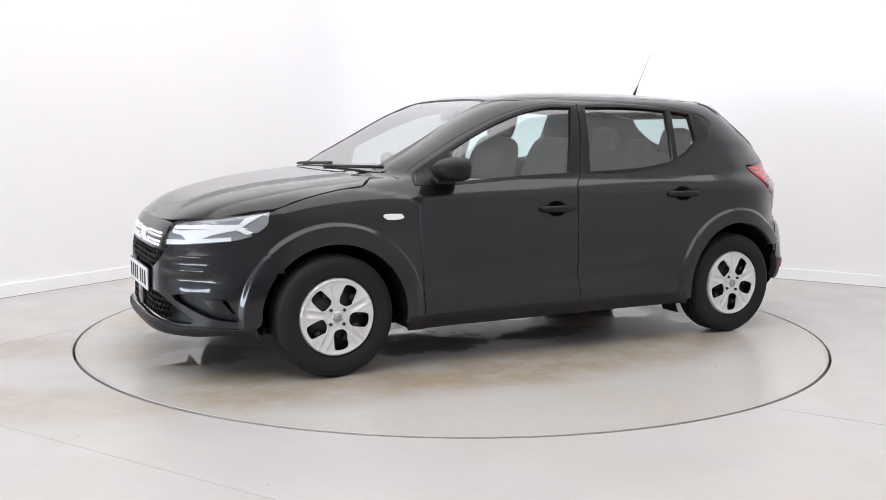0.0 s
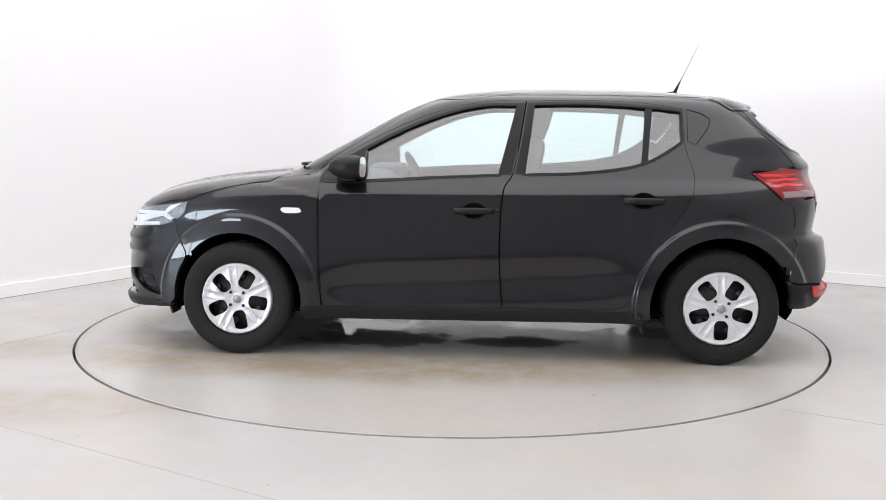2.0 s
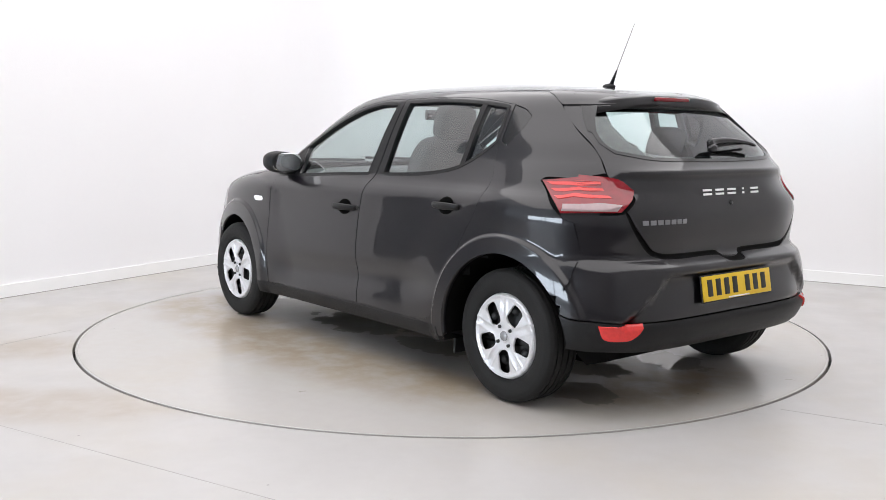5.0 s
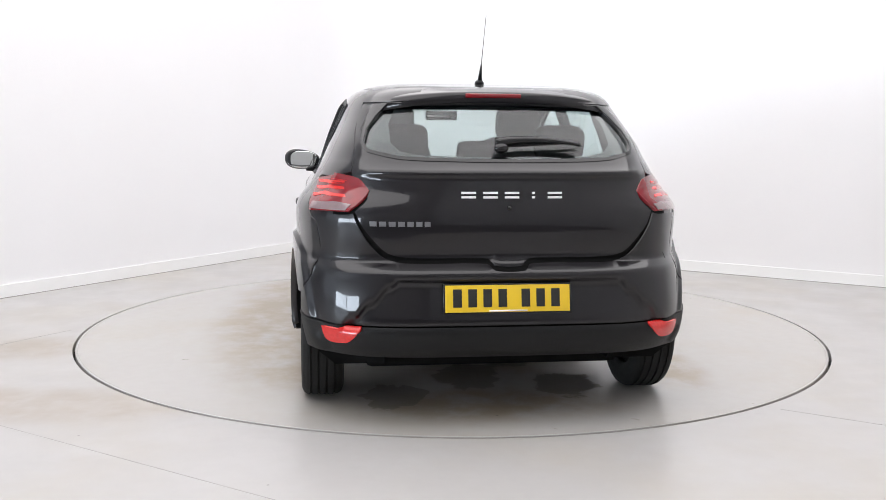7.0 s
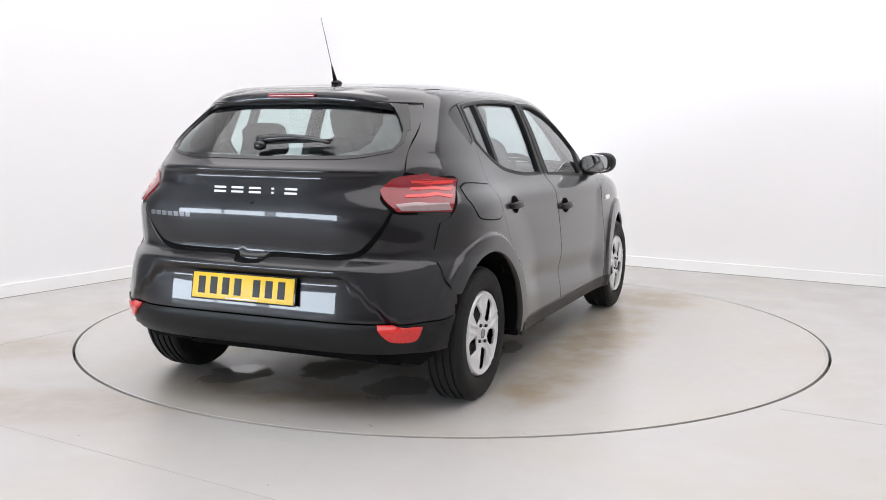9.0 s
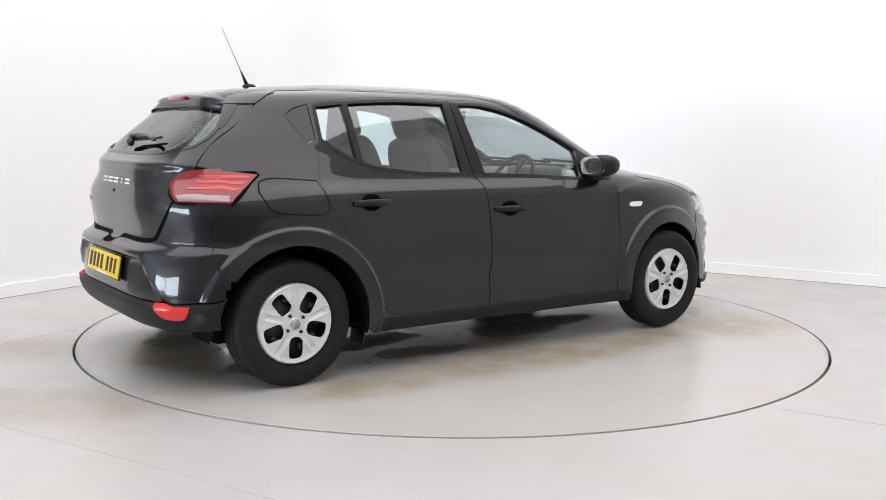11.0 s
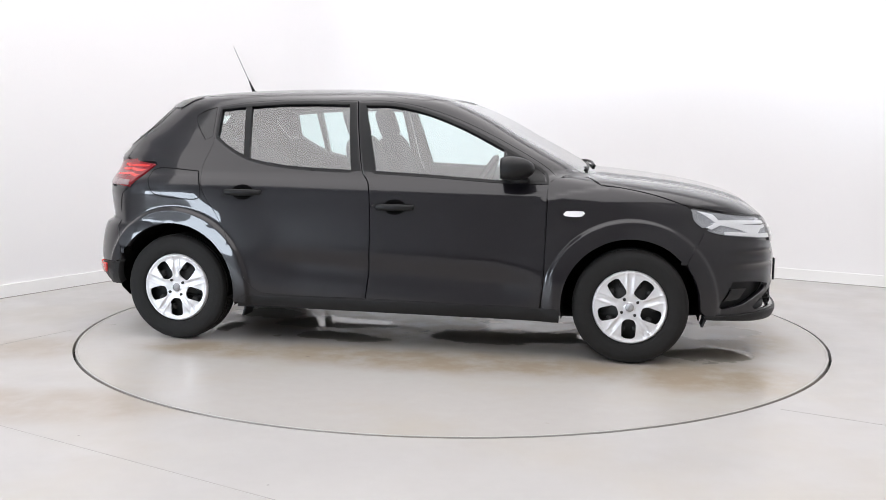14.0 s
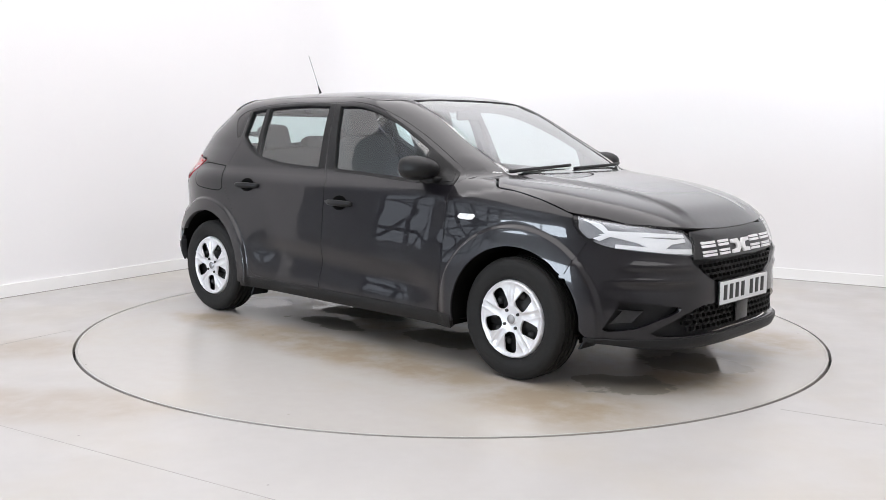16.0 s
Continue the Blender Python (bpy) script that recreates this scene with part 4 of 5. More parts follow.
    hc = pol([("y", .2, .622), ("y", .42, .628), ("y", .33, .56), ("y", .2, .52)])
    honeycomb("honeycomb", [(0.0, .622)] + hc + [(0.0, .518)] + [(-u, v) for u, v in hc[::-1]], -0.008, grille)
    bm = bmesh.new()
    add_box(bm, 2.09, 0, .36, .024, .13, .115, bevel=.006)
    part("radar_cover", bm, M_GLOSSBLACK, low, "square black sensor cover")
    return bumper


front_bumper = build_nose()


def build_plate(parent, x, y0, z, tilt, mat, facing, label):
    """A number plate whose characters are plain bars."""
    m = pose(x, y0, z, 0, tilt, 0 if facing > 0 else 180)
    bm = bmesh.new()
    add_box(bm, 0, 0, 0, .006, .52, .111, m, bevel=.002)
    plate = part("number_plate", bm, mat, parent, label)
    w, h, sp = .050, .079, .0625
    xs = [-.222, -.222 + sp, -.222 + 2 * sp, -.222 + 3 * sp, .062, .062 + sp, .062 + 2 * sp]
    for u in xs:
        bm = bmesh.new()
        add_box(bm, .0035, u + .012, .002, .002, w * .72, h * .94, m, bevel=.0006)
        part("plate_bar", bm, M_INK, plate)
    bm = bmesh.new()
    add_box(bm, .0035, 0, -.05, .002, .16, .006, m)
    part("plate_maker_strip", bm, M_WHITE, plate)
    bm = bmesh.new()
    add_box(bm, -.006, 0, -.0, .008, .535, .124, m, bevel=.002)
    part("plate_holder", bm, M_GLOSSBLACK, plate, "black plate holder")


build_plate(car, 2.108, .0, .462, 0, M_PLATEWHITE, 1, "white front number plate with plain dark bars")
build_plate(car, -1.948, .013, .552, -10, M_YELLOW, -1, "yellow rear number plate with plain dark bars")


def surf_point(kind, u, v, lift=0.0):
    uv = np.array([[u, v]], float)
    return Vector((surface(kind, uv) + normals(kind, uv) * lift)[0])


def sweep(pts, sizes):
    """A bar of rounded oblong section along a line of points."""
    bm = bmesh.new()
    rows = []
    for i, p in enumerate(pts):
        d = (pts[min(i + 1, len(pts) - 1)] - pts[max(i - 1, 0)]).normalized()
        up = Vector((0, 0, 1))
        across = d.cross(up).normalized()
        up = across.cross(d)
        a, b = sizes[i]
        rows.append([bm.verts.new(p + across * a * math.cos(2 * math.pi * k / 8) + up * b * math.sin(2 * math.pi * k / 8)) for k in range(8)])
    for r, q in zip(rows, rows[1:]):
        for k in range(8):
            bm.faces.new((r[k], r[(k + 1) % 8], q[(k + 1) % 8], q[k]))
    bm.faces.new(rows[0]), bm.faces.new(rows[-1][::-1])
    bmesh.ops.recalc_face_normals(bm, faces=bm.faces)
    return bm


def build_rear_details():
    # plain blocks in place of the maker's and model's names
    for i in range(5):
        y = .17 - i * .0905
        w = (.06, .06, .06, .012, .06)[i]
        for z0 in (.957, .975):
            o = [(y - w / 2, z0), (y + w / 2, z0), (y + w / 2, z0 + .009), (y - w / 2, z0 + .009)]
            panel("badge_bar", "rear", o, M_WHITE, tailgate, "white maker's badge bar", size=0.02, gap=0.0, lift=0.004, thick=0.005, smooth=False)
    for i in range(7):
        y = .55 - i * .033
        panel("name_block", "rear", [(y, .842), (y - .024, .842), (y - .024, .862), (y, .862)], M_NAME, tailgate, "small grey name block", size=0.02, gap=0.0, lift=0.003, thick=0.004, smooth=False)
    p = surf_point("rear", .0, .918, .002)
    bm = bmesh.new()
    bmesh.ops.create_cone(bm, cap_ends=True, segments=16, radius1=.011, radius2=.009, depth=.006, matrix=pose(p.x, p.y, p.z, 0, -90, 0))
    part("tailgate_lock", bm, M_GLOSSBLACK, tailgate, "small round tailgate lock")
    # wiper: hub, arm and blade
    p = surf_point("rear", .02, 1.146, .02)
    bm = bmesh.new()
    bmesh.ops.create_uvsphere(bm, u_segments=16, v_segments=10, radius=1, matrix=Matrix.Translation(p) @ Matrix.Diagonal((.02, .032, .022, 1)))
    wip = part("rear_wiper", bm, M_GLOSSBLACK, car, "black rear wiper hub")
    pts = [surf_point("rear", .04 - .36 * i / 15, 1.158 + .018 * math.sin(math.pi * i / 15) ** .7 - .0003 * i, .03) for i in range(16)]
    bm = sweep(pts, [(.013, .021 - .0009 * i) for i in range(16)])
    part("wiper_arm", bm, M_GLOSSBLACK, wip, "black rear wiper arm")
    pts = [surf_point("rear", -.32 * i / 11, 1.162 + .016 * i / 11, .012) for i in range(12)]
    bm = sweep(pts, [(.006, .006)] * 12)
    part("wiper_blade", bm, M_PLASTIC, wip, "rubber wiper blade")
    # aerial
    base = Vector((-1.15, .004, 1.46))
    tip = Vector((-1.291, .002, 1.762))
    bm = bmesh.new()
    d = tip - base
    rot = d.to_track_quat("Z", "Y").to_matrix().to_4x4()
    bmesh.ops.create_cone(bm, cap_ends=True, segments=12, radius1=.002, radius2=.0013, depth=d.length, matrix=Matrix.Translation((base + tip) / 2) @ rot)
    ant = part("aerial", bm, M_PLASTIC, car, "thin black roof aerial")
    bm = bmesh.new()
    bmesh.ops.create_cone(bm, cap_ends=True, segments=16, radius1=.012, radius2=.0035, depth=.09, matrix=Matrix.Translation(base + d.normalized() * .045) @ rot)
    part("aerial_boot", bm, M_PLASTIC, ant, "rubber aerial boot")
    bm = bmesh.new()
    bmesh.ops.create_uvsphere(bm, u_segments=18, v_segments=10, radius=1, matrix=Matrix.Translation(base + Vector((.01, 0, 0))) @ Matrix.Diagonal((.04, .022, .016, 1)))
    part("aerial_base", bm, M_PLASTIC, ant, "black aerial foot")


build_rear_details()


M_CUP_SHADE = material("painted_cup_shade", (0.0015, 0.0015, 0.0015), 0.9, spec=0.05, vary=0.2, vary_scale=60)


def build_side_details():
    for s, door, x, z in ((1, doors_f[0], .012, .81), (-1, doors_f[1], .012, .81), (1, doors_r[0], -.88, .874), (-1, doors_r[1], -.88, .874)):
        # flat near-black disc: paints the shade of the hollow behind the grip
        o = [(x + .062 * math.cos(i * math.pi / 8), z + .042 * math.sin(i * math.pi / 8)) for i in range(16)]
        vs, tri = fill(loop(o, .015), [], .012)
        P, N = surface("side", vs), normals("side", vs)
        sheet("handle_cup_shade", P + N * .004, N, tri, M_CUP_SHADE, door, "black disc painting the shade in the hollow behind the handle", s < 0, 0.002)
        bm = bmesh.new()
        n = 17
        rows = []
        for i in range(n):
            t = i / (n - 1)
            u = x + .108 - .216 * t
            off = .022 * math.sin(math.pi * min(1, max(0, t))) ** .5 + .006
            hh = .012 + .006 * math.sin(math.pi * t) ** .6
            p = surf_point("side", u, z, 0)
            c = Vector((p.x, p.y + off, p.z))
            rows.append([bm.verts.new((c.x, s * (c.y + dy), c.z + dz * hh)) for dy, dz in ((.008, 0), (.006, .75), (-.001, 1), (-.012, .8), (-.012, -.8), (-.001, -1), (.006, -.75))])
        for a, b in zip(rows, rows[1:]):
            for j in range(7):
                bm.faces.new((a[j], a[(j + 1) % 7], b[(j + 1) % 7], b[j]))
        bm.faces.new(rows[0]); bm.faces.new(rows[-1])
        bmesh.ops.recalc_face_normals(bm, faces=bm.faces)
        part("door_handle", bm, M_PLASTIC, door, "black plastic door handle")
    # side repeaters
    rep = [(.94, .795), (.955, .812), (1.045, .812), (1.055, .803), (1.035, .785), (.955, .785)]
    both("side_repeater", "side", rep, M_WHITE, car, "clear side indicator lamp", size=0.015, gap=0.0, lift=0.005, thick=0.008)
    # fuel flap on the right flank
    flap = [(-1.165, .985), (-1.4, 1.0), (-1.455, .985), (-1.47, .94), (-1.43, .865), (-1.38, .845), (-1.165, .83), (-1.13, .845), (-1.135, .9)]
    ring = loop(flap, .02, True, -.005).tolist()
    panel("fuel_flap_gap", "side", ring, M_INNER, car, "dark seam round the fuel flap", size=0.03, gap=0.0, lift=0.0008, thick=0.0, mirror=True, smooth=False)
    panel("fuel_flap", "side", flap, M_PAINT, car, "black fuel filler flap", size=0.03, gap=0.0015, lift=0.0022, thick=0.003, mirror=True)
    # sills
    for s in (1, -1):
        o = [(.93, .286), (.93, .215), (-.9, .225), (-.88, .29)]
        panel("sill", "side", o, M_PLASTIC, car, "matt black side sill", size=0.04, gap=0.0, lift=0.004, thick=0.06, mirror=s < 0, smooth=False)
    # door mirrors
    for s, door in ((1, doors_f[0]), (-1, doors_f[1])):
        bm = bmesh.new()
        bmesh.ops.create_uvsphere(bm, u_segments=36, v_segments=24, radius=1)
        for v in bm.verts:
            x, y, z = v.co
            e = .84
            x, y, z = (math.copysign(abs(c) ** e, c) for c in (x, y, z))
            if x < -.6:
                x = -.6
            taper = 1 - .18 * max(0, x)
            v.co = (.672 + .112 * x + .006 * y, s * (.868 + .115 * y * taper), 1.034 + .072 * z * taper * (1 - .12 * (1 - y)) + .006 * y)
        if s < 0:
            bmesh.ops.reverse_faces(bm, faces=bm.faces)
        mir = part("door_mirror", bm, M_PLASTIC, car, "black plastic door mirror")
        bm = bmesh.new()
        bmesh.ops.create_uvsphere(bm, u_segments=28, v_segments=16, radius=1)
        for v in bm.verts:
            x, y, z = (math.copysign(abs(c) ** .75, c) for c in v.co)
            v.co = (.605 + .003 * x + .0055 * y + .0025 * y * y, s * (.868 + .096 * y), 1.034 + .055 * z)
        part("mirror_glass", bm, M_MIRROR, mir, "mirror glass")
        bm = bmesh.new()
        add_box(bm, .7, s * .785, .972, .1, .12, .03, bevel=.01)
        part("mirror_arm", bm, M_PLASTIC, mir, "black mirror foot")
    # key lock in each front door, behind the grip
    for s, door in ((1, doors_f[0]), (-1, doors_f[1])):
        p = surf_point("side", -.112, .812, .003)
        bm = bmesh.new()
        bmesh.ops.create_cone(bm, cap_ends=True, segments=16, radius1=.008, radius2=.007, depth=.008, matrix=pose(p.x, s * p.y, p.z, -90 * s))
        part("door_lock", bm, M_STEEL, door, "small round key lock")
    # short rubber air deflectors before each wheel
    for x, z, h in ((1.7, .235, .05), (-.885, .2, .1)):
        for s in (1, -1):
            bm = bmesh.new()
            vs = add_box(bm, x, s * .73, z, .014, .13, h, bevel=.004)
            for v in vs:
                if v.co.z < z:
                    v.co.x -= .02
                    v.co.y += s * .02
            part("air_deflector", bm, M_PLASTIC, car, "black rubber air deflector")
    # front wipers
    for y0, y1 in ((.0, .62), (-.55, .02)):
        pts = [surf_point("front", y0 + (y1 - y0) * i / 13, 1.004 + .024 * i / 13, .016) for i in range(14)]
        bm = sweep(pts, [(.008, .009)] * 14)
        part("windscreen_wiper", bm, M_PLASTIC, car, "black windscreen wiper")


build_side_details()


def build_wheels():
    # one wheel, facing +y, at the origin
    wheel = new("wheel")
    prof = [(.193, -.07), (.209, -.088), (.238, -.095), (.271, -.095), (.293, -.086), (.304, -.07), (.3075, -.05), (.308, 0), (.3075, .05), (.304, .07), (.293, .086), (.271, .095), (.238, .095), (.209, .088), (.193, .07)]
    fine = []
    groove = (-.052, -.018, .018, .052)
    for (r0, y0), (r1, y1) in zip(prof, prof[1:]):
        k = 10 if r0 > .303 and r1 > .303 else 3
        for j in range(k):
            r, y = r0 + (r1 - r0) * j / k, y0 + (y1 - y0) * j / k
            fine.append((r, y))
    fine.append(prof[-1])
    tread = list(fine)
    for g in groove:
        tread = [p for p in tread if not (p[0] > .303 and abs(p[1] - g) < .006)]
        tread += [(.3078, g - .0051), (.3005, g - .0045), (.3005, g + .0045), (.3078, g + .0051)]
    low = sorted([p for p in tread if p[0] > .303], key=lambda p: p[1])
    a = [p for p in tread if p[0] <= .303 and p[1] < -.06]
    b = [p for p in tread if p[0] <= .303 and p[1] > .06]
    inner = [p for p in tread if p[0] <= .303 and abs(p[1]) <= .06]
    seq = a + sorted(low + inner, key=lambda p: p[1]) + b
    bm = bmesh.new()
    n = 96
    rings = [[bm.verts.new((r * math.cos(2 * math.pi * i / n), y, r * math.sin(2 * math.pi * i / n))) for r, y in seq] for i in range(n)]
    for i in range(n):
        p, q = rings[i], rings[(i + 1) % n]
        for j in range(len(seq) - 1):
            bm.faces.new((p[j], p[j + 1], q[j + 1], q[j]))
    bmesh.ops.recalc_face_normals(bm, faces=bm.faces)
    ty = part("tyre", bm, M_TYRE, wheel, "black rubber tyre with grooved tread")
    ty.data.set_sharp_from_angle(angle=radians(50))
    # hubcap: a dished disc with five openings
    out = [(.199 * math.cos(2 * math.pi * i / 90), .199 * math.sin(2 * math.pi * i / 90)) for i in range(90)]
    holes = []
    for k in range(5):
        a0 = radians(90 + 36 + 72 * k)
        o = [(.066, .018), (.08, .033), (.1, .037), (.135, .038), (.158, .036), (.167, .024), (.17, 0), (.167, -.024), (.158, -.036), (.135, -.038), (.1, -.037), (.08, -.033), (.066, -.018)]
        holes.append([(r * math.cos(a0) - t * math.sin(a0), r * math.sin(a0) + t * math.cos(a0)) for r, t in o])

    def dish(uv):
        r = np.hypot(uv[..., 0], uv[..., 1])
        a = np.arctan2(uv[..., 1], uv[..., 0])
        y = .078 + .012 * step(.0, .12, r) - .004 * step(.12, .16, r) + .006 * bell(r, .187, .009) - .02 * step(.19, .201, r)
        y = y + .006 * (1 - step(.026, .03, r))
        w = np.abs((np.degrees(a) - 90 + 36) % 72 - 36) * np.pi / 180 * r
        y = y - .005 * (1 - step(.004, .016, w)) * step(.06, .09, r) * (1 - step(.15, .17, r)) + .003 * bell(w, .02, .006) * step(.06, .09, r)
        return np.stack([uv[..., 0], y, uv[..., 1]], -1)
    lo = loop(out, .013)
    vs, tri = fill(lo, [loop(h, .008) for h in holes], .007)
    e = .0015
    N = np.cross(dish(vs + [0, e]) - dish(vs - [0, e]), dish(vs + [e, 0]) - dish(vs - [e, 0]))
    N /= np.linalg.norm(N, axis=1, keepdims=True)
    sheet("hubcap", dish(vs), N, tri, M_SILVER, wheel, "silver five-spoke plastic hubcap", thick=0.012)
    for k in range(4):
        a = radians(45 + 90 * k + 10)
        bm = bmesh.new()
        bmesh.ops.create_cone(bm, cap_ends=True, segments=12, radius1=.0085, radius2=.0075, depth=.01, matrix=pose(.05 * math.cos(a), .0865, .05 * math.sin(a), -90))
        part("wheel_bolt", bm, M_STEEL, wheel, "dark wheel bolt")
    bm = bmesh.new()
    bmesh.ops.create_cone(bm, cap_ends=True, segments=32, radius1=.024, radius2=.022, depth=.006, matrix=pose(0, .0865, 0, -90))
    part("hubcap_emblem", bm, M_LAMPBACK, wheel, "grey hub emblem")
    # steel wheel behind it
    bm = bmesh.new()
    bmesh.ops.create_cone(bm, cap_ends=True, segments=48, radius1=.196, radius2=.19, depth=.09, matrix=pose(0, 0, 0, -90))
    for k in range(10):
        a = radians(36 * k)
        bmesh.ops.create_uvsphere(bm, u_segments=12, v_segments=8, radius=.022, matrix=pose(.125 * math.cos(a), .046, .125 * math.sin(a)))
    part("steel_rim", bm, M_STEEL, wheel, "black steel wheel rim")
    wheel["group"] = "road wheels"
    spots = [(AXLE, .772, 0), (-AXLE, .765, 0), (AXLE, -.772, 180), (-AXLE, -.765, 180)]
    for i, (x, y, rz) in enumerate(spots):
        spin = (8, 2, -1, 0)[i]
        m = pose(x, y, HUB_Z, 0, 0, rz) @ pose(0, 0, 0, 0, spin, 0)
        w = wheel if i == 0 else copy_thing(wheel, m)
        w.parent = car
        if i == 0:
            wheel.matrix_basis = m
    return wheel


build_wheels()


def build_inner():
    # dark inner shell under the skin, open at the windows
    bm = bmesh.new()
    nz, na = 16, 96
    rows = []
    for k in range(nz):
        z = .24 + (.93 - .24) * k / (nz - 1)
        a = np.linspace(0, 2 * math.pi, na, endpoint=False)
        uv = np.stack([np.where(a > math.pi, a - 2 * math.pi, a), np.full(na, z)], -1)
        P = surface("polar", uv) - normals("polar", uv) * .06
        rows.append([bm.verts.new(p) for p in P])
    for k in range(nz - 1):
        for i in range(na):
            j = (i + 1) % na
            vs = (rows[k][i], rows[k][j], rows[k + 1][j], rows[k + 1][i])
            c = sum((v.co for v in vs), Vector()) / 4
            if min(math.hypot(c.x - AXLE, c.z - HUB_Z), math.hypot(c.x + AXLE, c.z - HUB_Z)) < .4 and abs(c.y) > .5:
                continue
            bm.faces.new(vs)
    bm.faces.new(rows[0][::-1])
    part("inner_body", bm, M_INNER, car, "dark inner body")
    # wheel housings
    for x in (AXLE, -AXLE):
        for s in (1, -1):
            bm = bmesh.new()
            n = 24
            r = (ARCH_F if x > 0 else ARCH_R) + .006
            rows = []
            for i in range(n + 1):
                a = radians(-12 + 204 * i / n)
                cx, cz = x + r * math.cos(a), HUB_Z + r * math.sin(a)
                yo = float(surface("side", np.array([[cx, max(cz, .24)]]))[0, 1]) - .012
                rows.append([bm.verts.new((cx, s * yo, cz)), bm.verts.new((cx, s * .5, cz))])
            for a, b in zip(rows, rows[1:]):
                bm.faces.new((a[0], a[1], b[1], b[0]))
            bm.faces.new([p[1] for p in rows])
            part("wheel_housing", bm, M_INNER, car, "black wheel arch liner")
    # underside
    bm = bmesh.new()
    add_box(bm, .0, 0, .235, 3.2, 1.15, .1, bevel=.03)
    add_box(bm, -.2, .3, .19, 1.6, .1, .06, bevel=.02)
    part("underbody", bm, M_INNER, car, "dark underbody")
    bm = bmesh.new()
    bmesh.ops.create_cone(bm, cap_ends=True, segments=16, radius1=.035, radius2=.035, depth=1.3, matrix=pose(-AXLE, 0, .27, 90))
    part("rear_axle", bm, M_STEEL, car, "dark rear axle beam")
    # cabin floor, roof lining
    lin = [(.15, .45), (-1.3, .45), (-1.35, 0), (-1.3, -.45), (.15, -.45), (.2, 0)]
    panel("roof_lining", "top", lin, M_LINER, car, "pale grey roof lining", size=0.1, gap=0.0, lift=-.045, thick=0.0)

    def cushion(bm, c, s, m=None, e=.45):
        r = bmesh.ops.create_uvsphere(bm, u_segments=24, v_segments=16, radius=1)
        for v in r["verts"]:
            v.co = [math.copysign(abs(a) ** e, a) * h for a, h in zip(v.co, s)]
        bmesh.ops.transform(bm, matrix=Matrix.Translation(c) @ (m or Matrix()), verts=r["verts"])
    lean = Matrix.Rotation(radians(-18), 4, "Y")
    for y in (.36, -.36):
        bm = bmesh.new()
        cushion(bm, (.12, y, .58), (.26, .25, .09))
        seat = part("front_seat", bm, M_SEAT, car, "charcoal fabric front seat")
        bm = bmesh.new()
        cushion(bm, (-.22, y, .87), (.075, .24, .34), lean)
        part("backrest", bm, M_SEAT, seat)
        bm = bmesh.new()
        cushion(bm, (-.345, y, 1.275), (.05, .125, .095), lean)
        part("headrest", bm, M_SEAT, seat)
        for d in (-.05, .05):
            bm = bmesh.new()
            bmesh.ops.create_cone(bm, cap_ends=True, segments=8, radius1=.007, radius2=.007, depth=.12, matrix=Matrix.Translation((-.315, y + d, 1.19)) @ lean)
            part("headrest_post", bm, M_STEEL, seat)
    bm = bmesh.new()
    cushion(bm, (-.78, 0, .6), (.25, .6, .1))
    bench = part("rear_seat", bm, M_SEAT, car, "charcoal fabric rear bench")
    bm = bmesh.new()
    cushion(bm, (-1.12, 0, .84), (.075, .6, .27), lean)
    part("backrest", bm, M_SEAT, bench)
    for y in (.38, 0, -.38):
        bm = bmesh.new()
        cushion(bm, (-1.21, y, 1.175 if y else 1.13), (.045, .12, .085 if y else .05), lean)
        part("headrest", bm, M_SEAT, bench)
    bm = bmesh.new()
    cushion(bm, (.78, 0, .86), (.25, .7, .13), e=.5)
    cushion(bm, (.62, -.36, .97), (.11, .2, .05))
    part("dashboard", bm, M_DASH, car, "dark grey dashboard")
    bm = bmesh.new()
    m = Matrix.Translation((.42, -.36, .92)) @ Matrix.Rotation(radians(-62), 4, "Y")
    R, r, n, k = .18, .014, 40, 10
    g = [[bm.verts.new(((R + r * math.cos(2 * math.pi * j / k)) * math.cos(2 * math.pi * i / n), (R + r * math.cos(2 * math.pi * j / k)) * math.sin(2 * math.pi * i / n), r * math.sin(2 * math.pi * j / k))) for j in range(k)] for i in range(n)]
    for i in range(n):
        for j in range(k):
            bm.faces.new((g[i][j], g[(i + 1) % n][j], g[(i + 1) % n][(j + 1) % k], g[i][(j + 1) % k]))
    add_box(bm, 0, 0, -.01, .32, .035, .02, bevel=.006)
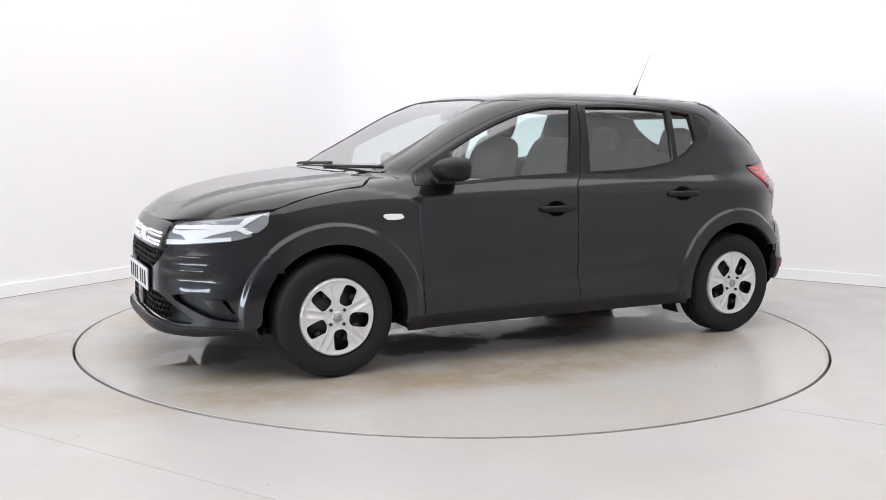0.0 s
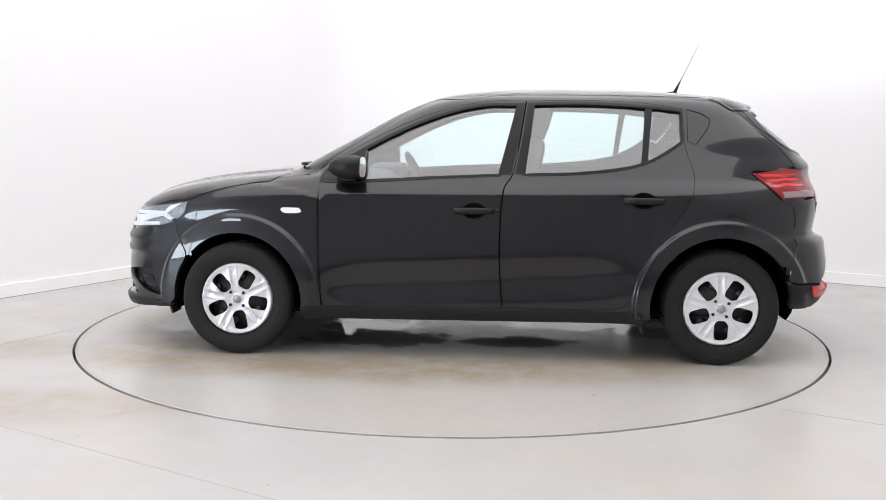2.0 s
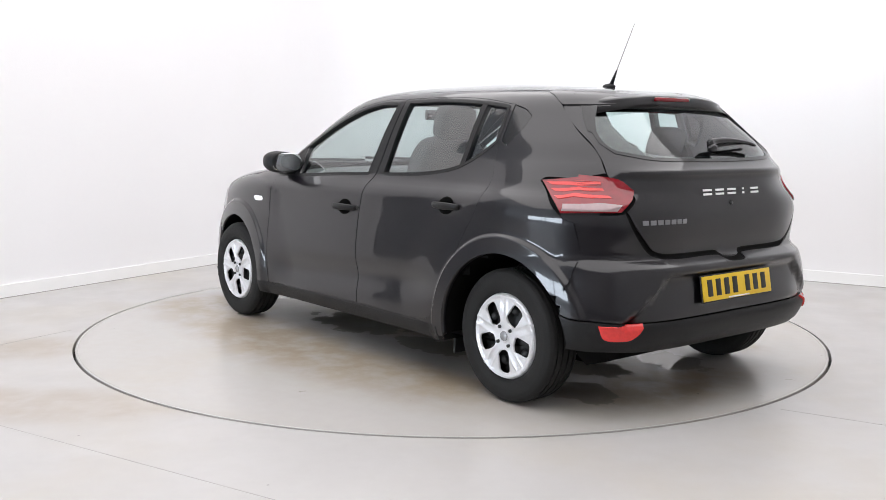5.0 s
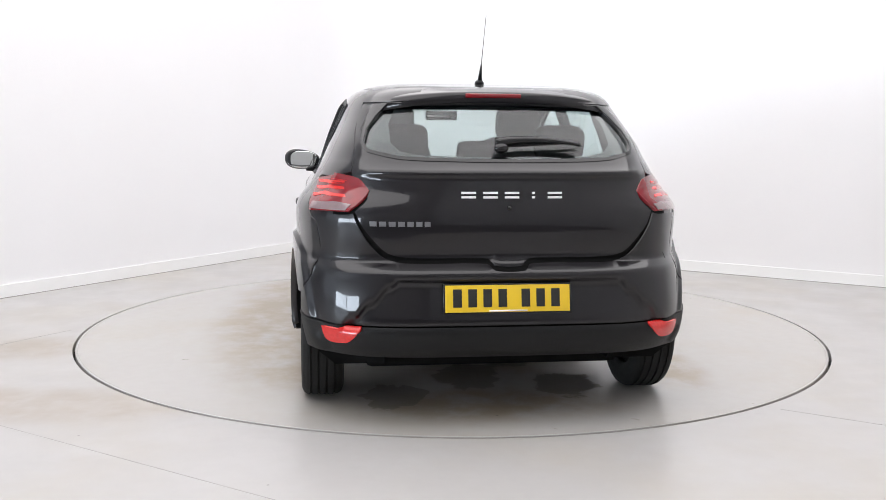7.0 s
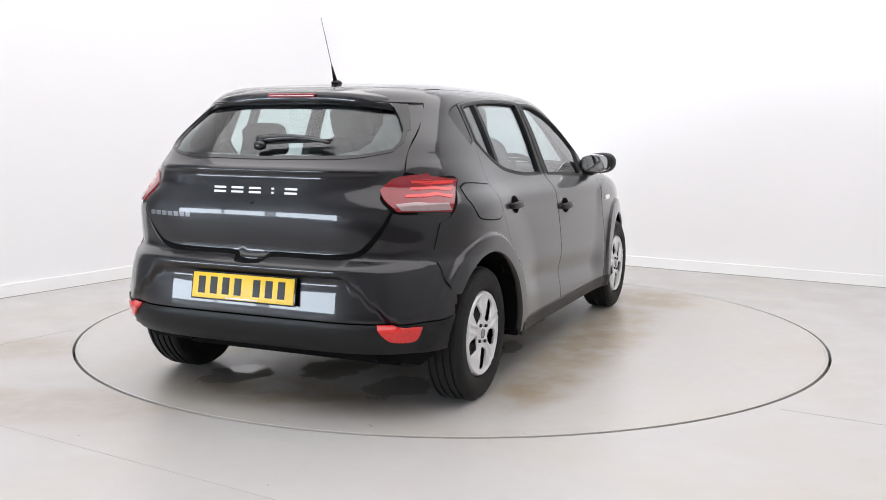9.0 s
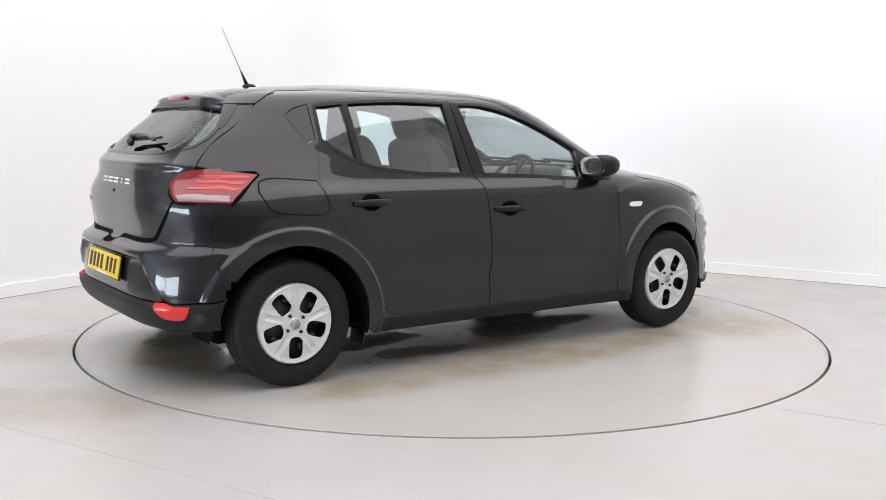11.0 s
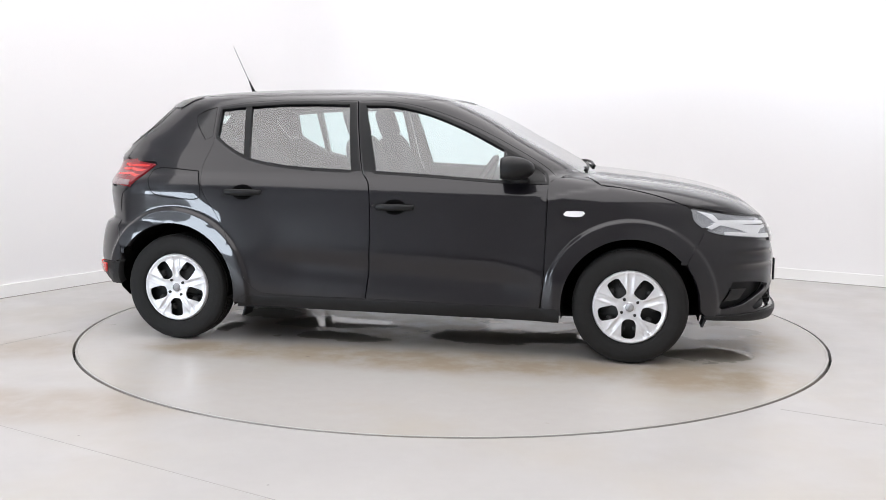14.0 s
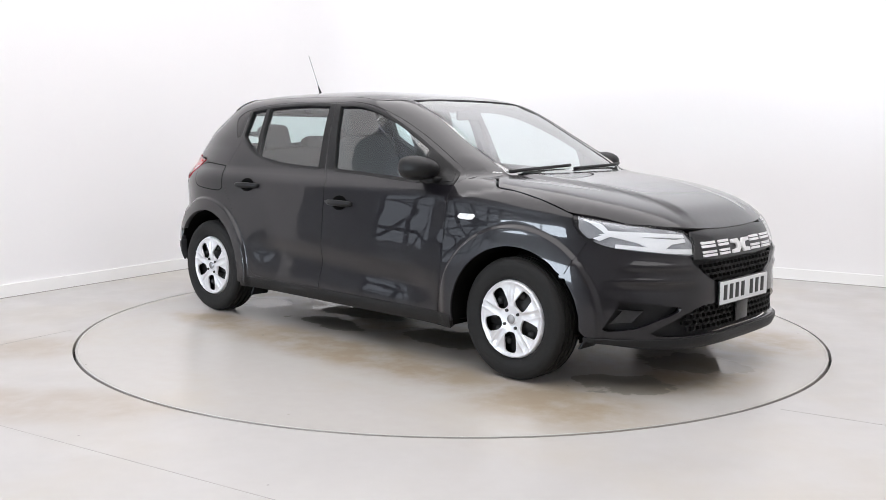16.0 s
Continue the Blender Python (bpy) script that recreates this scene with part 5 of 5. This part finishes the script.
    add_box(bm, -.05, 0, -.01, .1, .1, .04, bevel=.015)
    bmesh.ops.transform(bm, matrix=m, verts=bm.verts)
    part("steering_wheel", bm, M_PLASTIC, car, "black steering wheel")
    bm = bmesh.new()
    add_box(bm, .25, 0, 1.325, .02, .2, .06, bevel=.009)
    mir = part("rear_view_mirror", bm, M_PLASTIC, car, "black inside mirror")
    bm = bmesh.new()
    add_box(bm, .238, 0, 1.325, .003, .185, .048, bevel=.001)
    part("mirror_glass", bm, M_MIRROR, mir, "mirror glass")
    bm = bmesh.new()
    add_box(bm, -1.45, 0, .93, .5, 1.05, .02, bevel=.006)
    part("parcel_shelf", bm, M_DASH, car, "dark parcel shelf")


build_inner()


M_EDGE = material("worn_edge_steel", (0.42, 0.41, 0.39), 0.42, 0.3, vary=0.25, vary_scale=5)


def build_turntable():
    bm = bmesh.new()
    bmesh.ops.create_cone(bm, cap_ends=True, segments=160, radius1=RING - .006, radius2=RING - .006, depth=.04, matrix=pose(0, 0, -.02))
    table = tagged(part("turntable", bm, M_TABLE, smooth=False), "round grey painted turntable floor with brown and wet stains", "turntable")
    n = 160
    bm = bmesh.new()
    rows = []
    for i in range(n):
        c, q = math.cos(2 * math.pi * i / n), math.sin(2 * math.pi * i / n)
        rows.append([bm.verts.new((k * c, k * q, z)) for k, z in ((RING - .017, .0002), (RING - .015, .001), (RING - .0075, .001), (RING - .0058, -.001))])
    for i in range(n):
        u, v = rows[i], rows[(i + 1) % n]
        for j in range(3):
            bm.faces.new((u[j], u[j + 1], v[j + 1], v[j]))
    part("edge_strip", bm, M_EDGE, table, "worn steel edge strip", smooth=False)
    return table


turntable = build_turntable()


def motions():
    """The turntable turns at an even rate and carries the car round with it."""
    rows_table, rows_car = [], []
    for i in range(33):
        t = i * 0.5
        turn = pose(0, 0, 0, 0, 0, 207.607 - 15.606 * t)
        rows_table.append((t, turn))
        rows_car.append((t, turn @ pose(-0.185, 0.065, 0)))
    walk(turntable, rows_table)
    walk(car, rows_car)


motions()
